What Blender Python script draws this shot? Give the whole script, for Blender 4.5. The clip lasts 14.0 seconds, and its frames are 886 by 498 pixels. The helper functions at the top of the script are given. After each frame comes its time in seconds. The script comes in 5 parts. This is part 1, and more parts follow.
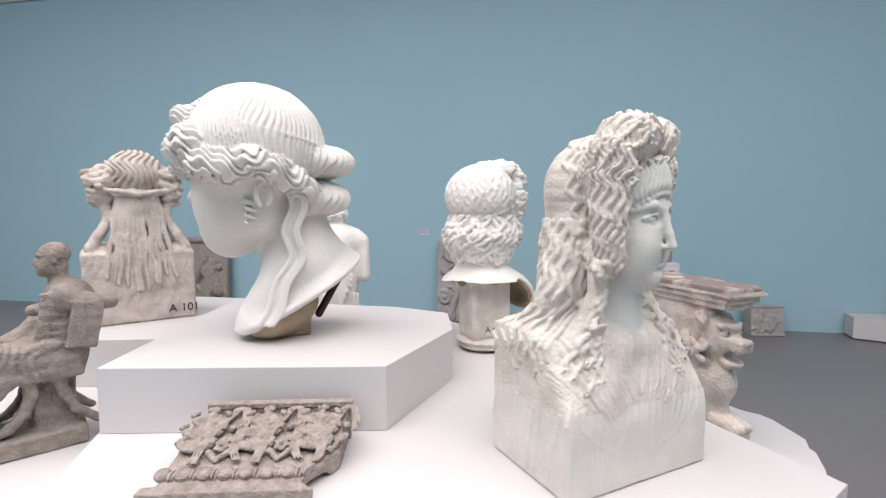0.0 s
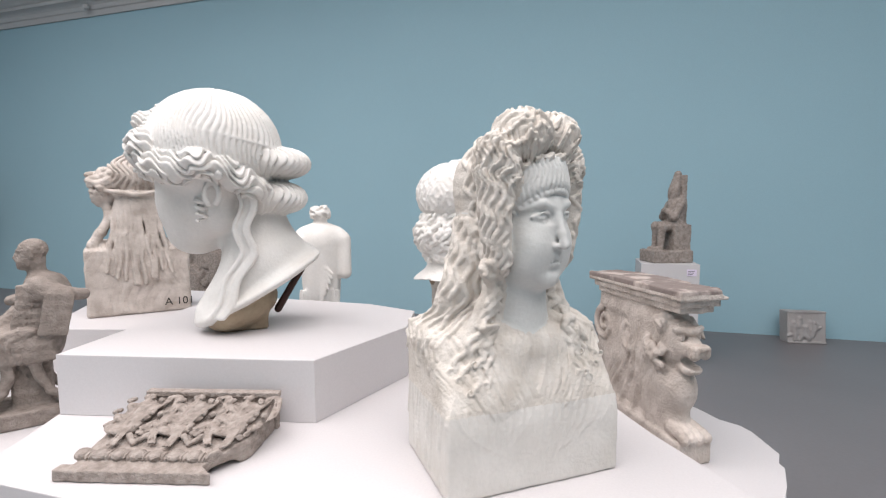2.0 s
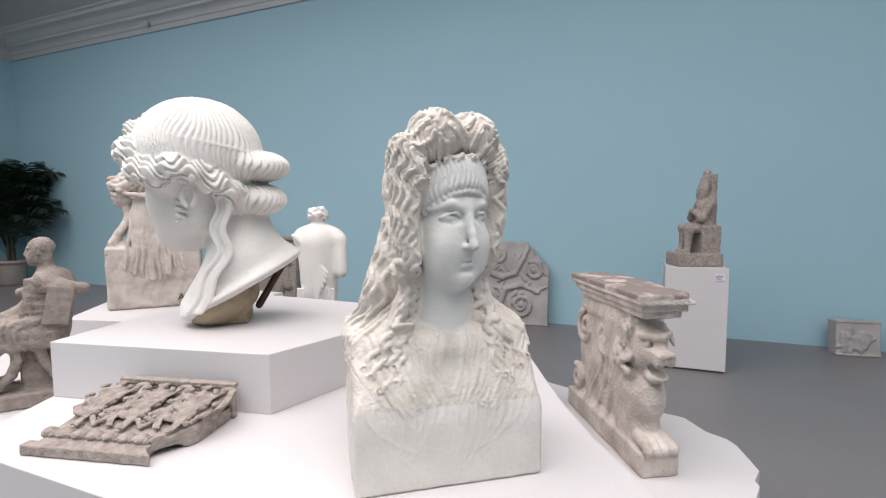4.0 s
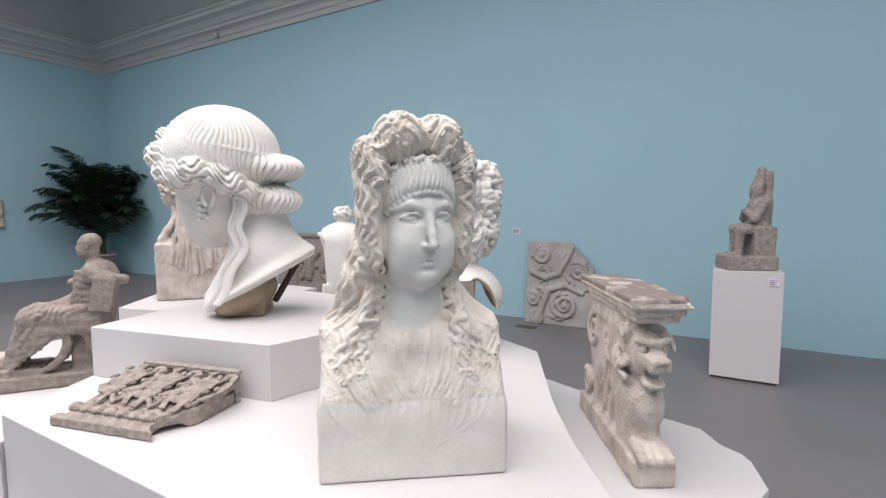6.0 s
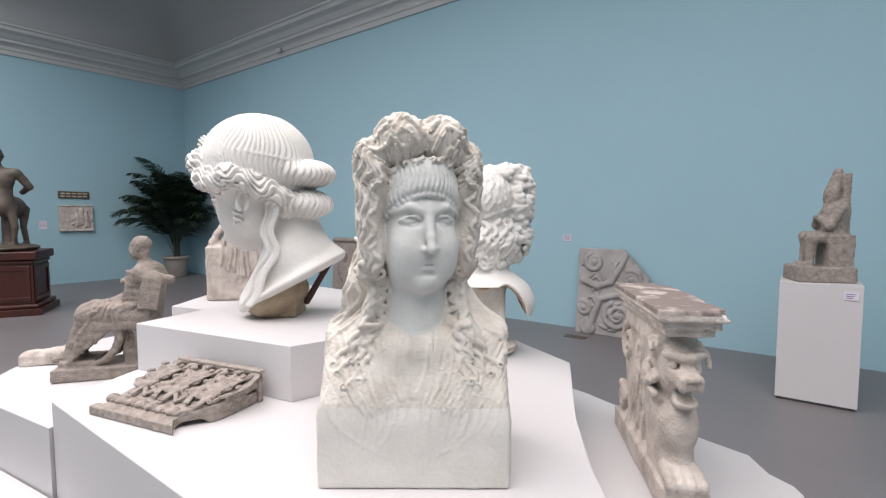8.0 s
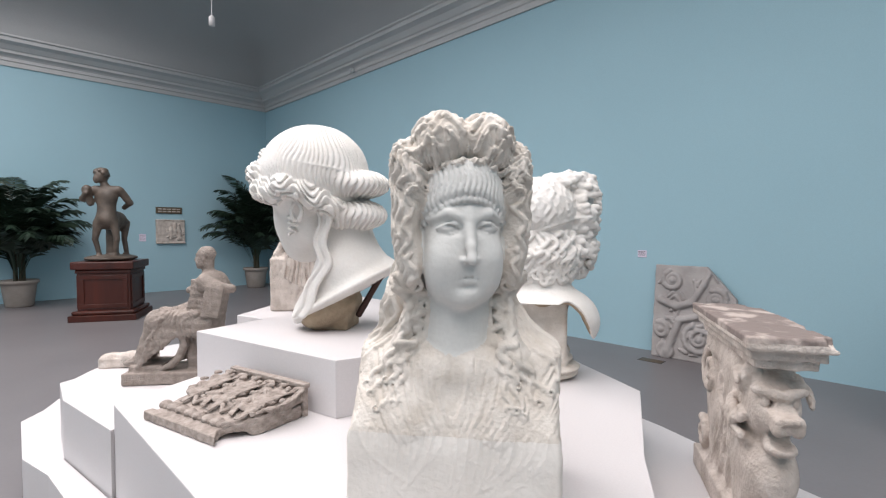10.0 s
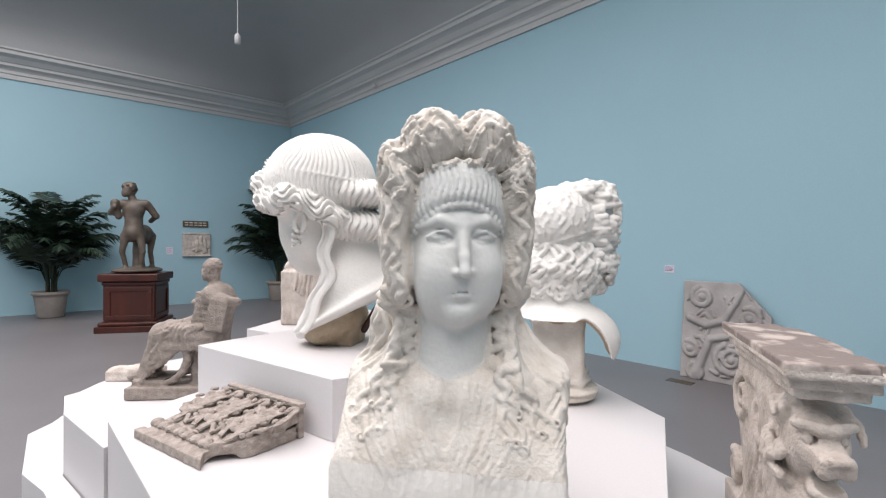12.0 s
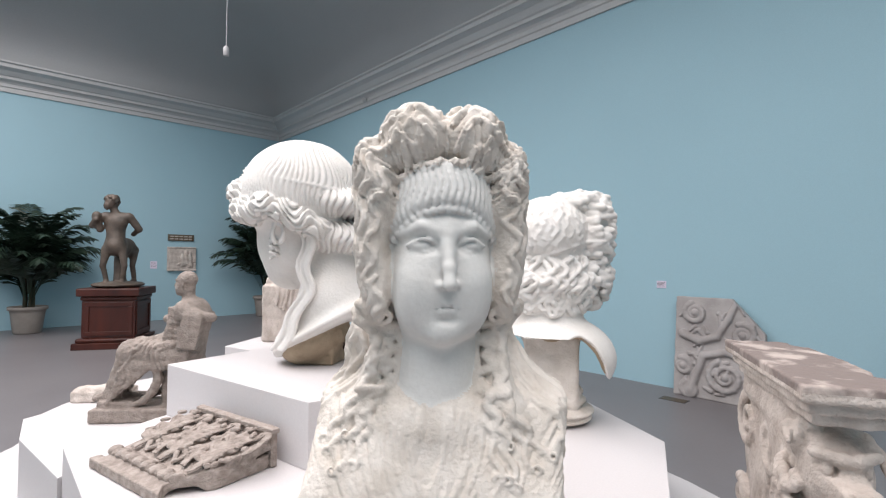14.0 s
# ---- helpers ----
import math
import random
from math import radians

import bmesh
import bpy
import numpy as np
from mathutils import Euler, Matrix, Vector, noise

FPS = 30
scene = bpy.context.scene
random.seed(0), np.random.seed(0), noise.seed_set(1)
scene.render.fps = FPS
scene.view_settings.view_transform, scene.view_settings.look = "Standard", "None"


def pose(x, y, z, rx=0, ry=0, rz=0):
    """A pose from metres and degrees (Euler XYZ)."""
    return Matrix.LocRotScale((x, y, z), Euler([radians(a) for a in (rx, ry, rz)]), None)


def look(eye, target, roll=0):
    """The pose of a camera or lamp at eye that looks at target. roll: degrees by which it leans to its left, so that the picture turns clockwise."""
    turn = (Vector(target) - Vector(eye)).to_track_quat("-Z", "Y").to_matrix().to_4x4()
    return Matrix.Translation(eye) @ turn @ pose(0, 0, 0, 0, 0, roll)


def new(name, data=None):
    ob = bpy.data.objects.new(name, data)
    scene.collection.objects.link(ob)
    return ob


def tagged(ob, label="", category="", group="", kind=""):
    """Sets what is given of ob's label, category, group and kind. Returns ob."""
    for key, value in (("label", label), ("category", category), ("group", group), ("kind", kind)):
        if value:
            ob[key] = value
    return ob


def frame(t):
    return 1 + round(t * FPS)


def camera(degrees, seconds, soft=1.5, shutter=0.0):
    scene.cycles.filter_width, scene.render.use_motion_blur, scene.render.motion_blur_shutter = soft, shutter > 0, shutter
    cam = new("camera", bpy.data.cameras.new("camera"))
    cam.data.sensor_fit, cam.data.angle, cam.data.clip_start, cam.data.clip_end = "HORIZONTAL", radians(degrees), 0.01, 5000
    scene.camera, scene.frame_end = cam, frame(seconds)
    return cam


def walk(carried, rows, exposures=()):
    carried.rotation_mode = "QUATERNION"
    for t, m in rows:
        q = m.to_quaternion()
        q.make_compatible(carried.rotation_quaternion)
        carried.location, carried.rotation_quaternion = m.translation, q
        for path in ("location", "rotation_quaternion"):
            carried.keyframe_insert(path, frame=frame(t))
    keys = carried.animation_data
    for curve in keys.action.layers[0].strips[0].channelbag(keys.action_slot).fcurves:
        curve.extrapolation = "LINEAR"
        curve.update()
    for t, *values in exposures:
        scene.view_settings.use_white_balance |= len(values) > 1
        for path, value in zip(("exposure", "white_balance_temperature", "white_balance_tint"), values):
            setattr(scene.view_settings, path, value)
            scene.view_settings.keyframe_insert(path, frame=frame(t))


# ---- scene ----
cam = camera(85.0, 14.0, 1.2)
PATH = [
    (0, (-0.114, -1.590, 1.764), (-0.465, 0.372, 1.600), -0.04),
    (0.5, (0.009, -1.569, 1.767), (-0.388, 0.384, 1.597), -0.07),
    (1, (0.130, -1.546, 1.767), (-0.316, 0.396, 1.595), -0.10),
    (1.5, (0.250, -1.520, 1.765), (-0.250, 0.409, 1.594), -0.14),
    (2, (0.367, -1.493, 1.762), (-0.189, 0.421, 1.594), -0.17),
    (2.5, (0.476, -1.465, 1.759), (-0.131, 0.434, 1.593), -0.20),
    (3, (0.577, -1.436, 1.755), (-0.077, 0.447, 1.592), -0.22),
    (5.5, (1.016, -1.291, 1.763), (0.075, 0.466, 1.598), -0.19),
    (6, (1.067, -1.269, 1.761), (0.072, 0.459, 1.596), -0.15),
    (6.5, (1.114, -1.242, 1.759), (0.065, 0.453, 1.597), -0.10),
    (7, (1.155, -1.210, 1.757), (0.054, 0.452, 1.601), -0.09),
    (7.5, (1.183, -1.174, 1.755), (0.033, 0.455, 1.605), -0.08),
    (8, (1.193, -1.135, 1.750), (-0.006, 0.460, 1.612), -0.05),
    (8.5, (1.190, -1.091, 1.743), (-0.064, 0.462, 1.620), -0.00),
    (9, (1.182, -1.043, 1.736), (-0.131, 0.462, 1.627), 0.05),
    (11.5, (1.140, -0.872, 1.719), (-0.354, 0.457, 1.686), 0.31),
    (12, (1.128, -0.821, 1.714), (-0.360, 0.515, 1.699), 0.32),
    (12.5, (1.109, -0.778, 1.709), (-0.372, 0.566, 1.715), 0.36),
    (13, (1.083, -0.749, 1.705), (-0.392, 0.602, 1.729), 0.43),
    (13.5, (1.060, -0.732, 1.702), (-0.408, 0.625, 1.740), 0.47),
    (14, (1.045, -0.722, 1.701), (-0.417, 0.642, 1.750), 0.49),
]
EXPO = [(0.0, 0.03), (5.5, 0.06), (9.0, 0.10), (11.5, 0.16), (14.0, 0.20)]
walk(cam, [(t, look(eye, target, roll)) for t, eye, target, roll in PATH], EXPO)

# ---- light: daylight through the laylight of the gallery ----
world = bpy.data.worlds.new("world")
scene.world = world
world.use_nodes = True
sky = world.node_tree.nodes.new("ShaderNodeTexSky")
sky.sky_type = "NISHITA"
sky.sun_disc = False
sky.sun_elevation, sky.sun_rotation = radians(50), radians(200)
world.node_tree.links.new(sky.outputs[0], world.node_tree.nodes["Background"].inputs[0])
world.node_tree.nodes["Background"].inputs[1].default_value = 0.1
scene.view_settings.exposure = 0.0


def laylight_lamp(x, y, z, sx, sy, watts):
    data = bpy.data.lights.new("laylight_lamp", "AREA")
    data.shape, data.size, data.size_y, data.energy = "RECTANGLE", sx, sy, watts
    data.color = (1.0, 0.943, 0.948)
    data.spread = radians(158)
    ob = new("laylight_lamp", data)
    ob.matrix_world = pose(x, y, z)
    return ob


laylight_lamp(-2.4, -2.9, 7.96, 19.0, 8.0, 1560)


# ---- materials ----
def mat(name, base, rough=0.8, dark=None, amount=0.5, scale=6.0, fine=60.0, bump=0.2, metal=0.0, stretch=(1, 1, 1), lo=0.35, hi=0.7, dist=0.01):
    """A surface with stains at a large scale and grain at a small one, both in the object's metres."""
    m = bpy.data.materials.new(name)
    m.use_nodes = True
    n, l = m.node_tree.nodes, m.node_tree.links
    b = n["Principled BSDF"]
    b.inputs["Roughness"].default_value, b.inputs["Metallic"].default_value = rough, metal
    tc, mp = n.new("ShaderNodeTexCoord"), n.new("ShaderNodeMapping")
    mp.inputs["Scale"].default_value = stretch
    l.new(tc.outputs["Object"], mp.inputs[0])
    big, small = n.new("ShaderNodeTexNoise"), n.new("ShaderNodeTexNoise")
    big.inputs["Scale"].default_value, big.inputs["Detail"].default_value = scale, 6
    small.inputs["Scale"].default_value, small.inputs["Detail"].default_value = fine, 4
    for t in (big, small):
        l.new(mp.outputs[0], t.inputs["Vector"])
    ramp = n.new("ShaderNodeMapRange")
    ramp.inputs["From Min"].default_value, ramp.inputs["From Max"].default_value = lo, hi
    ramp.inputs["To Max"].default_value = amount
    l.new(big.outputs[0], ramp.inputs[0])
    mix = n.new("ShaderNodeMix")
    mix.data_type = "RGBA"
    mix.inputs[6].default_value = (*base, 1)
    mix.inputs[7].default_value = (*(dark or [c * 0.7 for c in base]), 1)
    l.new(ramp.outputs[0], mix.inputs[0])
    grain = n.new("ShaderNodeMapRange")
    grain.inputs["To Min"].default_value, grain.inputs["To Max"].default_value = 0.93, 1.05
    l.new(small.outputs[0], grain.inputs[0])
    mul = n.new("ShaderNodeMix")
    mul.data_type, mul.blend_type = "RGBA", "MULTIPLY"
    mul.inputs[0].default_value = 1
    l.new(mix.outputs[2], mul.inputs[6])
    l.new(grain.outputs[0], mul.inputs[7])
    l.new(mul.outputs[2], b.inputs["Base Color"])
    if bump:
        bp = n.new("ShaderNodeBump")
        bp.inputs["Strength"].default_value, bp.inputs["Distance"].default_value = bump, dist
        l.new(small.outputs[0], bp.inputs["Height"])
        l.new(bp.outputs[0], b.inputs["Normal"])
    return m


M_WALL = mat("blue_wall_paint", (0.345, 0.526, 0.598), 0.75, (0.333, 0.510, 0.582), 1.0, 0.6, 90, 0.05)
M_FLOOR = mat("grey_floor_screed", (0.19, 0.175, 0.18), 0.38, (0.165, 0.152, 0.157), 1.0, 0.7, 30, 0.05)
M_CEIL = mat("grey_ceiling_plaster", (0.41, 0.415, 0.42), 0.9, None, 0.15, 0.5, 40, 0.05)
M_CORNICE = mat("cornice_plaster", (0.50, 0.50, 0.50), 0.8, None, 0.15, 1.5, 40, 0.05)
M_PLINTH = mat("white_plinth_paint", (0.60, 0.572, 0.575), 0.55, (0.57, 0.545, 0.547), 0.6, 1.2, 120, 0.03)
M_WHITE = mat("white_plaster", (0.74, 0.715, 0.685), 0.75, (0.62, 0.58, 0.53), 0.55, 5, 70, 0.25)
M_BLUISH = mat("cool_grey_plaster", (0.64, 0.635, 0.61), 0.7, (0.565, 0.555, 0.53), 0.6, 6, 90, 0.15)
M_CREAM = mat("cream_plaster", (0.67, 0.62, 0.565), 0.78, (0.50, 0.445, 0.385), 0.8, 14, 80, 0.5)
M_BLOCK = mat("grey_white_plaster", (0.67, 0.635, 0.595), 0.75, (0.52, 0.485, 0.44), 0.6, 6, 70, 0.25)
M_AGED = mat("aged_plaster", (0.62, 0.55, 0.50), 0.8, (0.30, 0.245, 0.205), 0.70, 11, 80, 0.8)
M_STONE = mat("brown_grey_plaster", (0.39, 0.335, 0.30), 0.82, (0.14, 0.108, 0.088), 0.65, 30, 90, 0.9)
M_SEAT = mat("patinated_plaster", (0.32, 0.27, 0.238), 0.75, (0.13, 0.10, 0.082), 0.55, 28, 90, 0.8)
M_RELIEF = mat("grey_relief_plaster", (0.44, 0.41, 0.40), 0.8, (0.27, 0.245, 0.235), 0.8, 3, 50, 0.35)
M_RAW = mat("raw_plaster_inside", (0.42, 0.33, 0.23), 0.9, (0.20, 0.145, 0.095), 0.8, 9, 50, 0.6)
M_IRON = mat("dark_iron", (0.05, 0.025, 0.02), 0.5, None, 0.4, 20, 90, 0.2, 0.6)
M_WOOD = mat("polished_mahogany", (0.075, 0.016, 0.009), 0.3, (0.032, 0.007, 0.004), 0.9, 5, 40, 0.1, 0, (1, 1, 0.15))
M_BRONZE = mat("brown_patina", (0.13, 0.098, 0.077), 0.5, (0.045, 0.034, 0.026), 0.8, 6, 50, 0.3)
M_POT = mat("clay_pot", (0.33, 0.29, 0.26), 0.8, (0.22, 0.19, 0.17), 0.6, 4, 40, 0.2)
M_LEAF = mat("palm_leaf", (0.022, 0.045, 0.026), 0.5, (0.008, 0.020, 0.013), 0.8, 4, 30, 0.1)
M_STEM = mat("palm_stem", (0.05, 0.045, 0.025), 0.7, None, 0.6, 8, 40, 0.3)
M_SOIL = mat("pot_soil", (0.03, 0.022, 0.016), 0.95, None, 0.5, 20, 60, 0.6)
M_CARD = mat("label_card", (0.72, 0.64, 0.76), 0.6, None, 0.05, 3, 60, 0.0)
M_INK = mat("dark_ink", (0.05, 0.045, 0.04), 0.8, None, 0.2, 10, 60, 0.0)
# near black for recesses and joints: their shade is put into the colour
M_GAP = mat("shadow_gap", (0.08, 0.075, 0.075), 0.8, None, 0.2, 10, 60, 0.0)
M_PORPH = mat("worn_brown_top", (0.21, 0.17, 0.155), 0.8, (0.48, 0.41, 0.37), 1.0, 9, 60, 0.4, 0, (1, 1, 1), 0.5, 0.62)
M_BRASS = mat("brass_plate", (0.16, 0.12, 0.08), 0.45, None, 0.4, 8, 60, 0.1, 0.7)
M_GLOW = bpy.data.materials.new("laylight_glass")
M_GLOW.use_nodes = True
M_GLOW.node_tree.nodes["Principled BSDF"].inputs["Emission Color"].default_value = (1, 0.98, 0.97, 1)
M_GLOW.node_tree.nodes["Principled BSDF"].inputs["Emission Strength"].default_value = 0.5


# ---- mesh helpers ----
def link(name, bm, material, parent=None, label="", smooth=False):
    me = bpy.data.meshes.new(name)
    bm.normal_update()
    bm.to_mesh(me)
    bm.free()
    if smooth:
        me.polygons.foreach_set("use_smooth", [True] * len(me.polygons))
    for m in material if isinstance(material, (list, tuple)) else [material]:
        me.materials.append(m)
    ob = new(name, me)
    ob.parent = parent
    if label:
        tagged(ob, label)
    return ob


part = link


def empty(name, m, label="", category="", group=""):
    ob = new(name)
    ob.matrix_world = m
    return tagged(ob, label, category, group)


def box(bm, x0, x1, y0, y1, z0, z1, bevel=0.0):
    m = Matrix.Translation(((x0 + x1) / 2, (y0 + y1) / 2, (z0 + z1) / 2)) @ Matrix.Diagonal((x1 - x0, y1 - y0, z1 - z0, 1))
    g = bmesh.ops.create_cube(bm, size=1, matrix=m)
    if bevel:
        edges = list({e for v in g["verts"] for e in v.link_edges})
        bmesh.ops.bevel(bm, geom=edges, offset=bevel, segments=2, affect="EDGES", profile=0.5)
    return bm


def prism(bm, outline, z0, z1, bevel=0.0):
    """An upright block over a closed outline, counter-clockwise."""
    lower, upper = [bm.verts.new((x, y, z0)) for x, y in outline], [bm.verts.new((x, y, z1)) for x, y in outline]
    bm.faces.new(lower[::-1])
    top = bm.faces.new(upper)
    k = len(outline)
    for i in range(k):
        bm.faces.new((lower[i], lower[(i + 1) % k], upper[(i + 1) % k], upper[i]))
    if bevel:
        bmesh.ops.bevel(bm, geom=list(top.edges), offset=bevel, segments=2, affect="EDGES", profile=0.5)
    return bm


def lathe(bm, profile, steps=40, centre=(0, 0)):
    """A turned body from (radius, height) pairs."""
    rings = [[bm.verts.new((centre[0] + r * math.cos(2 * math.pi * i / steps), centre[1] + r * math.sin(2 * math.pi * i / steps), z)) for i in range(steps)] for r, z in profile]
    for a, b in zip(rings, rings[1:]):
        for i in range(steps):
            bm.faces.new((a[i], a[(i + 1) % steps], b[(i + 1) % steps], b[i]))
    bm.faces.new(rings[0][::-1])
    bm.faces.new(rings[-1])
    return bm


# ---- modelling clay: shapes blended on a grid, skinned into one mesh ----
class Clay:
    def __init__(self, lo, hi, res):
        self.res = res
        self.axes = [np.arange(a, b + res, res, dtype=np.float32) for a, b in zip(lo, hi)]
        self.v = np.full([len(a) for a in self.axes], 1.0, np.float32)
        self.tint = np.zeros(self.v.shape, np.uint8)

    def blend(self, shape, lo, hi, k, tint=None, cut=False):
        pad = k + 3 * self.res
        s = tuple(slice(max(0, int(np.searchsorted(a, l - pad))), int(np.searchsorted(a, h + pad)) + 1) for a, l, h in zip(self.axes, lo, hi))
        x, y, z = np.meshgrid(*[a[i] for a, i in zip(self.axes, s)], indexing="ij")
        if x.size == 0:
            return self
        d, v = shape(x, y, z), self.v[s].copy()
        if cut:
            d = -d
            h = np.clip(0.5 - 0.5 * (d - v) / k, 0, 1)
            self.v[s] = d + (v - d) * h + k * h * (1 - h)
        else:
            h = np.clip(0.5 + 0.5 * (d - v) / k, 0, 1)
            self.v[s] = d + (v - d) * h - k * h * (1 - h)
        if tint is not None:
            self.tint[s][d < np.minimum(v + 0.002, max(0.014, 3 * self.res))] = tint
        return self

    def ball(self, c, r, k=0.02, turn=(0, 0, 0), tint=None, cut=False, ripple=None):
        r = (r, r, r) if isinstance(r, (int, float)) else r
        m = np.array(Euler([radians(a) for a in turn]).to_matrix(), np.float32)
        ext = np.abs(m) @ np.array(r)

        def shape(x, y, z):
            p = [x - c[0], y - c[1], z - c[2]]
            q = [m[0][i] * p[0] + m[1][i] * p[1] + m[2][i] * p[2] for i in range(3)]
            a = np.sqrt(sum((q[i] / r[i]) ** 2 for i in range(3))) + 1e-6
            b = np.sqrt(sum((q[i] / r[i] ** 2) ** 2 for i in range(3))) + 1e-6
            d = a * (a - 1) / b
            return d - ripple(*q) if ripple else d
        return self.blend(shape, np.array(c) - ext, np.array(c) + ext, k, tint, cut)

    def rod(self, a, b, ra, rb=None, k=0.02, tint=None, cut=False):
        a, b, rb = np.array(a, float), np.array(b, float), ra if rb is None else rb
        big = max(ra, rb)

        def shape(x, y, z):
            d = b - a
            t = np.clip(((x - a[0]) * d[0] + (y - a[1]) * d[1] + (z - a[2]) * d[2]) / max(1e-9, d @ d), 0, 1)
            return np.sqrt((x - a[0] - t * d[0]) ** 2 + (y - a[1] - t * d[1]) ** 2 + (z - a[2] - t * d[2]) ** 2) - (ra + (rb - ra) * t)
        return self.blend(shape, np.minimum(a, b) - big, np.maximum(a, b) + big, k, tint, cut)

    def strand(self, points, ra, rb=None, k=0.01, tint=None):
        rb = ra if rb is None else rb
        n = len(points) - 1
        for i in range(n):
            self.rod(points[i], points[i + 1], ra + (rb - ra) * i / n, ra + (rb - ra) * (i + 1) / n, k, tint)
        return self

    def slab(self, c, half, k=0.02, edge=0.01, turn=(0, 0, 0), tint=None, cut=False):
        m = np.array(Euler([radians(a) for a in turn]).to_matrix(), np.float32)
        ext = np.abs(m) @ np.array(half)

        def shape(x, y, z):
            p = [x - c[0], y - c[1], z - c[2]]
            q = [np.abs(m[0][i] * p[0] + m[1][i] * p[1] + m[2][i] * p[2]) - half[i] + edge for i in range(3)]
            out = np.sqrt(sum(np.maximum(u, 0) ** 2 for u in q))
            return out + np.minimum(np.maximum(q[0], np.maximum(q[1], q[2])), 0) - edge
        return self.blend(shape, np.array(c) - ext, np.array(c) + ext, k, tint, cut)

    def form(self, shape, lo, hi, k=0.02, tint=None, cut=False):
        return self.blend(shape, lo, hi, k, tint, cut)

    def comb(self, lo, hi, across, depth, tint=None, mask=None, sharp=0.65):
        """Ridges over a stretch of the surface: one ridge for each whole step of across(x, y, z)."""
        s = tuple(slice(max(0, int(np.searchsorted(a, l))), int(np.searchsorted(a, h)) + 1) for a, l, h in zip(self.axes, lo, hi))
        x, y, z = np.meshgrid(*[a[i] for a, i in zip(self.axes, s)], indexing="ij")
        m = 1.0 if tint is None else (self.tint[s] == tint)
        if mask:
            m = m * np.clip(mask(x, y, z), 0, 1)
        self.v[s] += (depth * (0.6 - np.abs(np.sin(np.pi * across(x, y, z))) ** sharp) * m).astype(np.float32)
        return self

    def reach(self, o, d, far=0.6):
        """Where a line from o along d leaves the clay."""
        d = np.array(d, float) / (np.linalg.norm(d) + 1e-9)
        p = np.array(o, float) + d * np.arange(far, 0, -self.res * 0.5)[:, None]
        i = [np.clip(np.rint((p[:, j] - self.axes[j][0]) / self.res).astype(int), 0, self.v.shape[j] - 1) for j in range(3)]
        inside = np.nonzero(self.v[i[0], i[1], i[2]] < 0)[0]
        return p[inside[0]] if len(inside) else np.array(o, float)

    def rough(self, amount, scale, seed=1):
        """Uneven, hand-worked surface."""
        x, y, z = np.meshgrid(*self.axes, indexing="ij", sparse=True)
        g = np.random.RandomState(seed)
        for o in range(4):
            f = scale * 1.8 ** o
            a = g.normal(size=(3, 3)) * f
            p = g.uniform(0, 6, 3)
            w = [np.sin(a[i][0] * x + a[i][1] * y + a[i][2] * z + p[i]) for i in range(3)]
            self.v += amount / 1.7 ** o * w[0] * w[1] + amount * 0.5 / 1.7 ** o * w[2]
        return self

    def skin(self, name, materials, parent=None, warp=None):
        v, res = self.v, self.res
        v[[0, -1]], v[:, [0, -1]], v[:, :, [0, -1]] = 1, 1, 1
        n = [k - 1 for k in v.shape]
        total, count = np.zeros((*n, 3), np.float32), np.zeros(n, np.float32)
        offs = [(0, 0), (0, 1), (1, 0), (1, 1)]
        crossings = []
        for ax in range(3):
            o = [i for i in range(3) if i != ax]
            a = np.moveaxis(v, ax, 0)
            u, w = a[:-1], a[1:]
            cross = (u < 0) != (w < 0)
            t = np.where(cross, u / np.where(cross, u - w, 1), 0)
            crossings.append(cross)
            for p, q in offs:
                sl = (slice(None), slice(p, p + n[o[0]]), slice(q, q + n[o[1]]))
                cc, tt = cross[sl], t[sl]
                tot = np.moveaxis(total, ax, 0)
                cnt = np.moveaxis(count, ax, 0)
                cnt += cc
                tot[..., ax] += np.where(cc, tt, 0)
                tot[..., o[0]] += cc * p
                tot[..., o[1]] += cc * q
        used = count > 0
        ids = np.full(n, -1, np.int64)
        ids[used] = np.arange(used.sum())
        cell = np.argwhere(used)
        place = (cell + total[used] / count[used][:, None]) * res + np.array([a[0] for a in self.axes])
        if warp:
            place = warp(place)
        quads = []
        for ax in range(3):
            o = [(ax + 1) % 3, (ax + 2) % 3]
            e = np.argwhere(np.moveaxis(crossings[ax], [0, 1, 2], [ax] + [i for i in range(3) if i != ax]))
            e = e[(e[:, o[0]] > 0) & (e[:, o[1]] > 0) & (e[:, o[0]] < n[o[0]]) & (e[:, o[1]] < n[o[1]])]
            if not len(e):
                continue
            d0, d1 = np.zeros(3, int), np.zeros(3, int)
            d0[o[0]], d1[o[1]] = 1, 1
            f = np.stack([ids[tuple((e - d).T)] for d in (d0 + d1, d1, 0 * d0, d0)], 1)
            inside = v[tuple(e.T)] < 0
            f[~inside] = f[~inside][:, ::-1]
            quads.append(f)
        quads = np.concatenate(quads)
        quads = quads[(quads >= 0).all(1)]
        me = bpy.data.meshes.new(name)
        me.from_pydata(place.tolist(), [], quads.tolist())
        me.polygons.foreach_set("use_smooth", [True] * len(quads))
        materials = materials if isinstance(materials, (list, tuple)) else [materials]
        for m in materials:
            me.materials.append(m)
        if len(materials) > 1:
            me.polygons.foreach_set("material_index", np.minimum(self.tint[tuple(cell[quads[:, 0]].T)], len(materials) - 1).astype(np.int32).tolist())
        ob = new(name, me)
        ob.parent = parent
        return ob


# ---- the gallery ----
X0, X1, Y0, Y1, TOP = -14.08, 9.0, -9.0, 6.07, 5.54


def structure(name, bm, material, label, category="", smooth=False):
    return tagged(link(name, bm, material, None, "", smooth), label, category or name.split("_")[0], "", "structure")


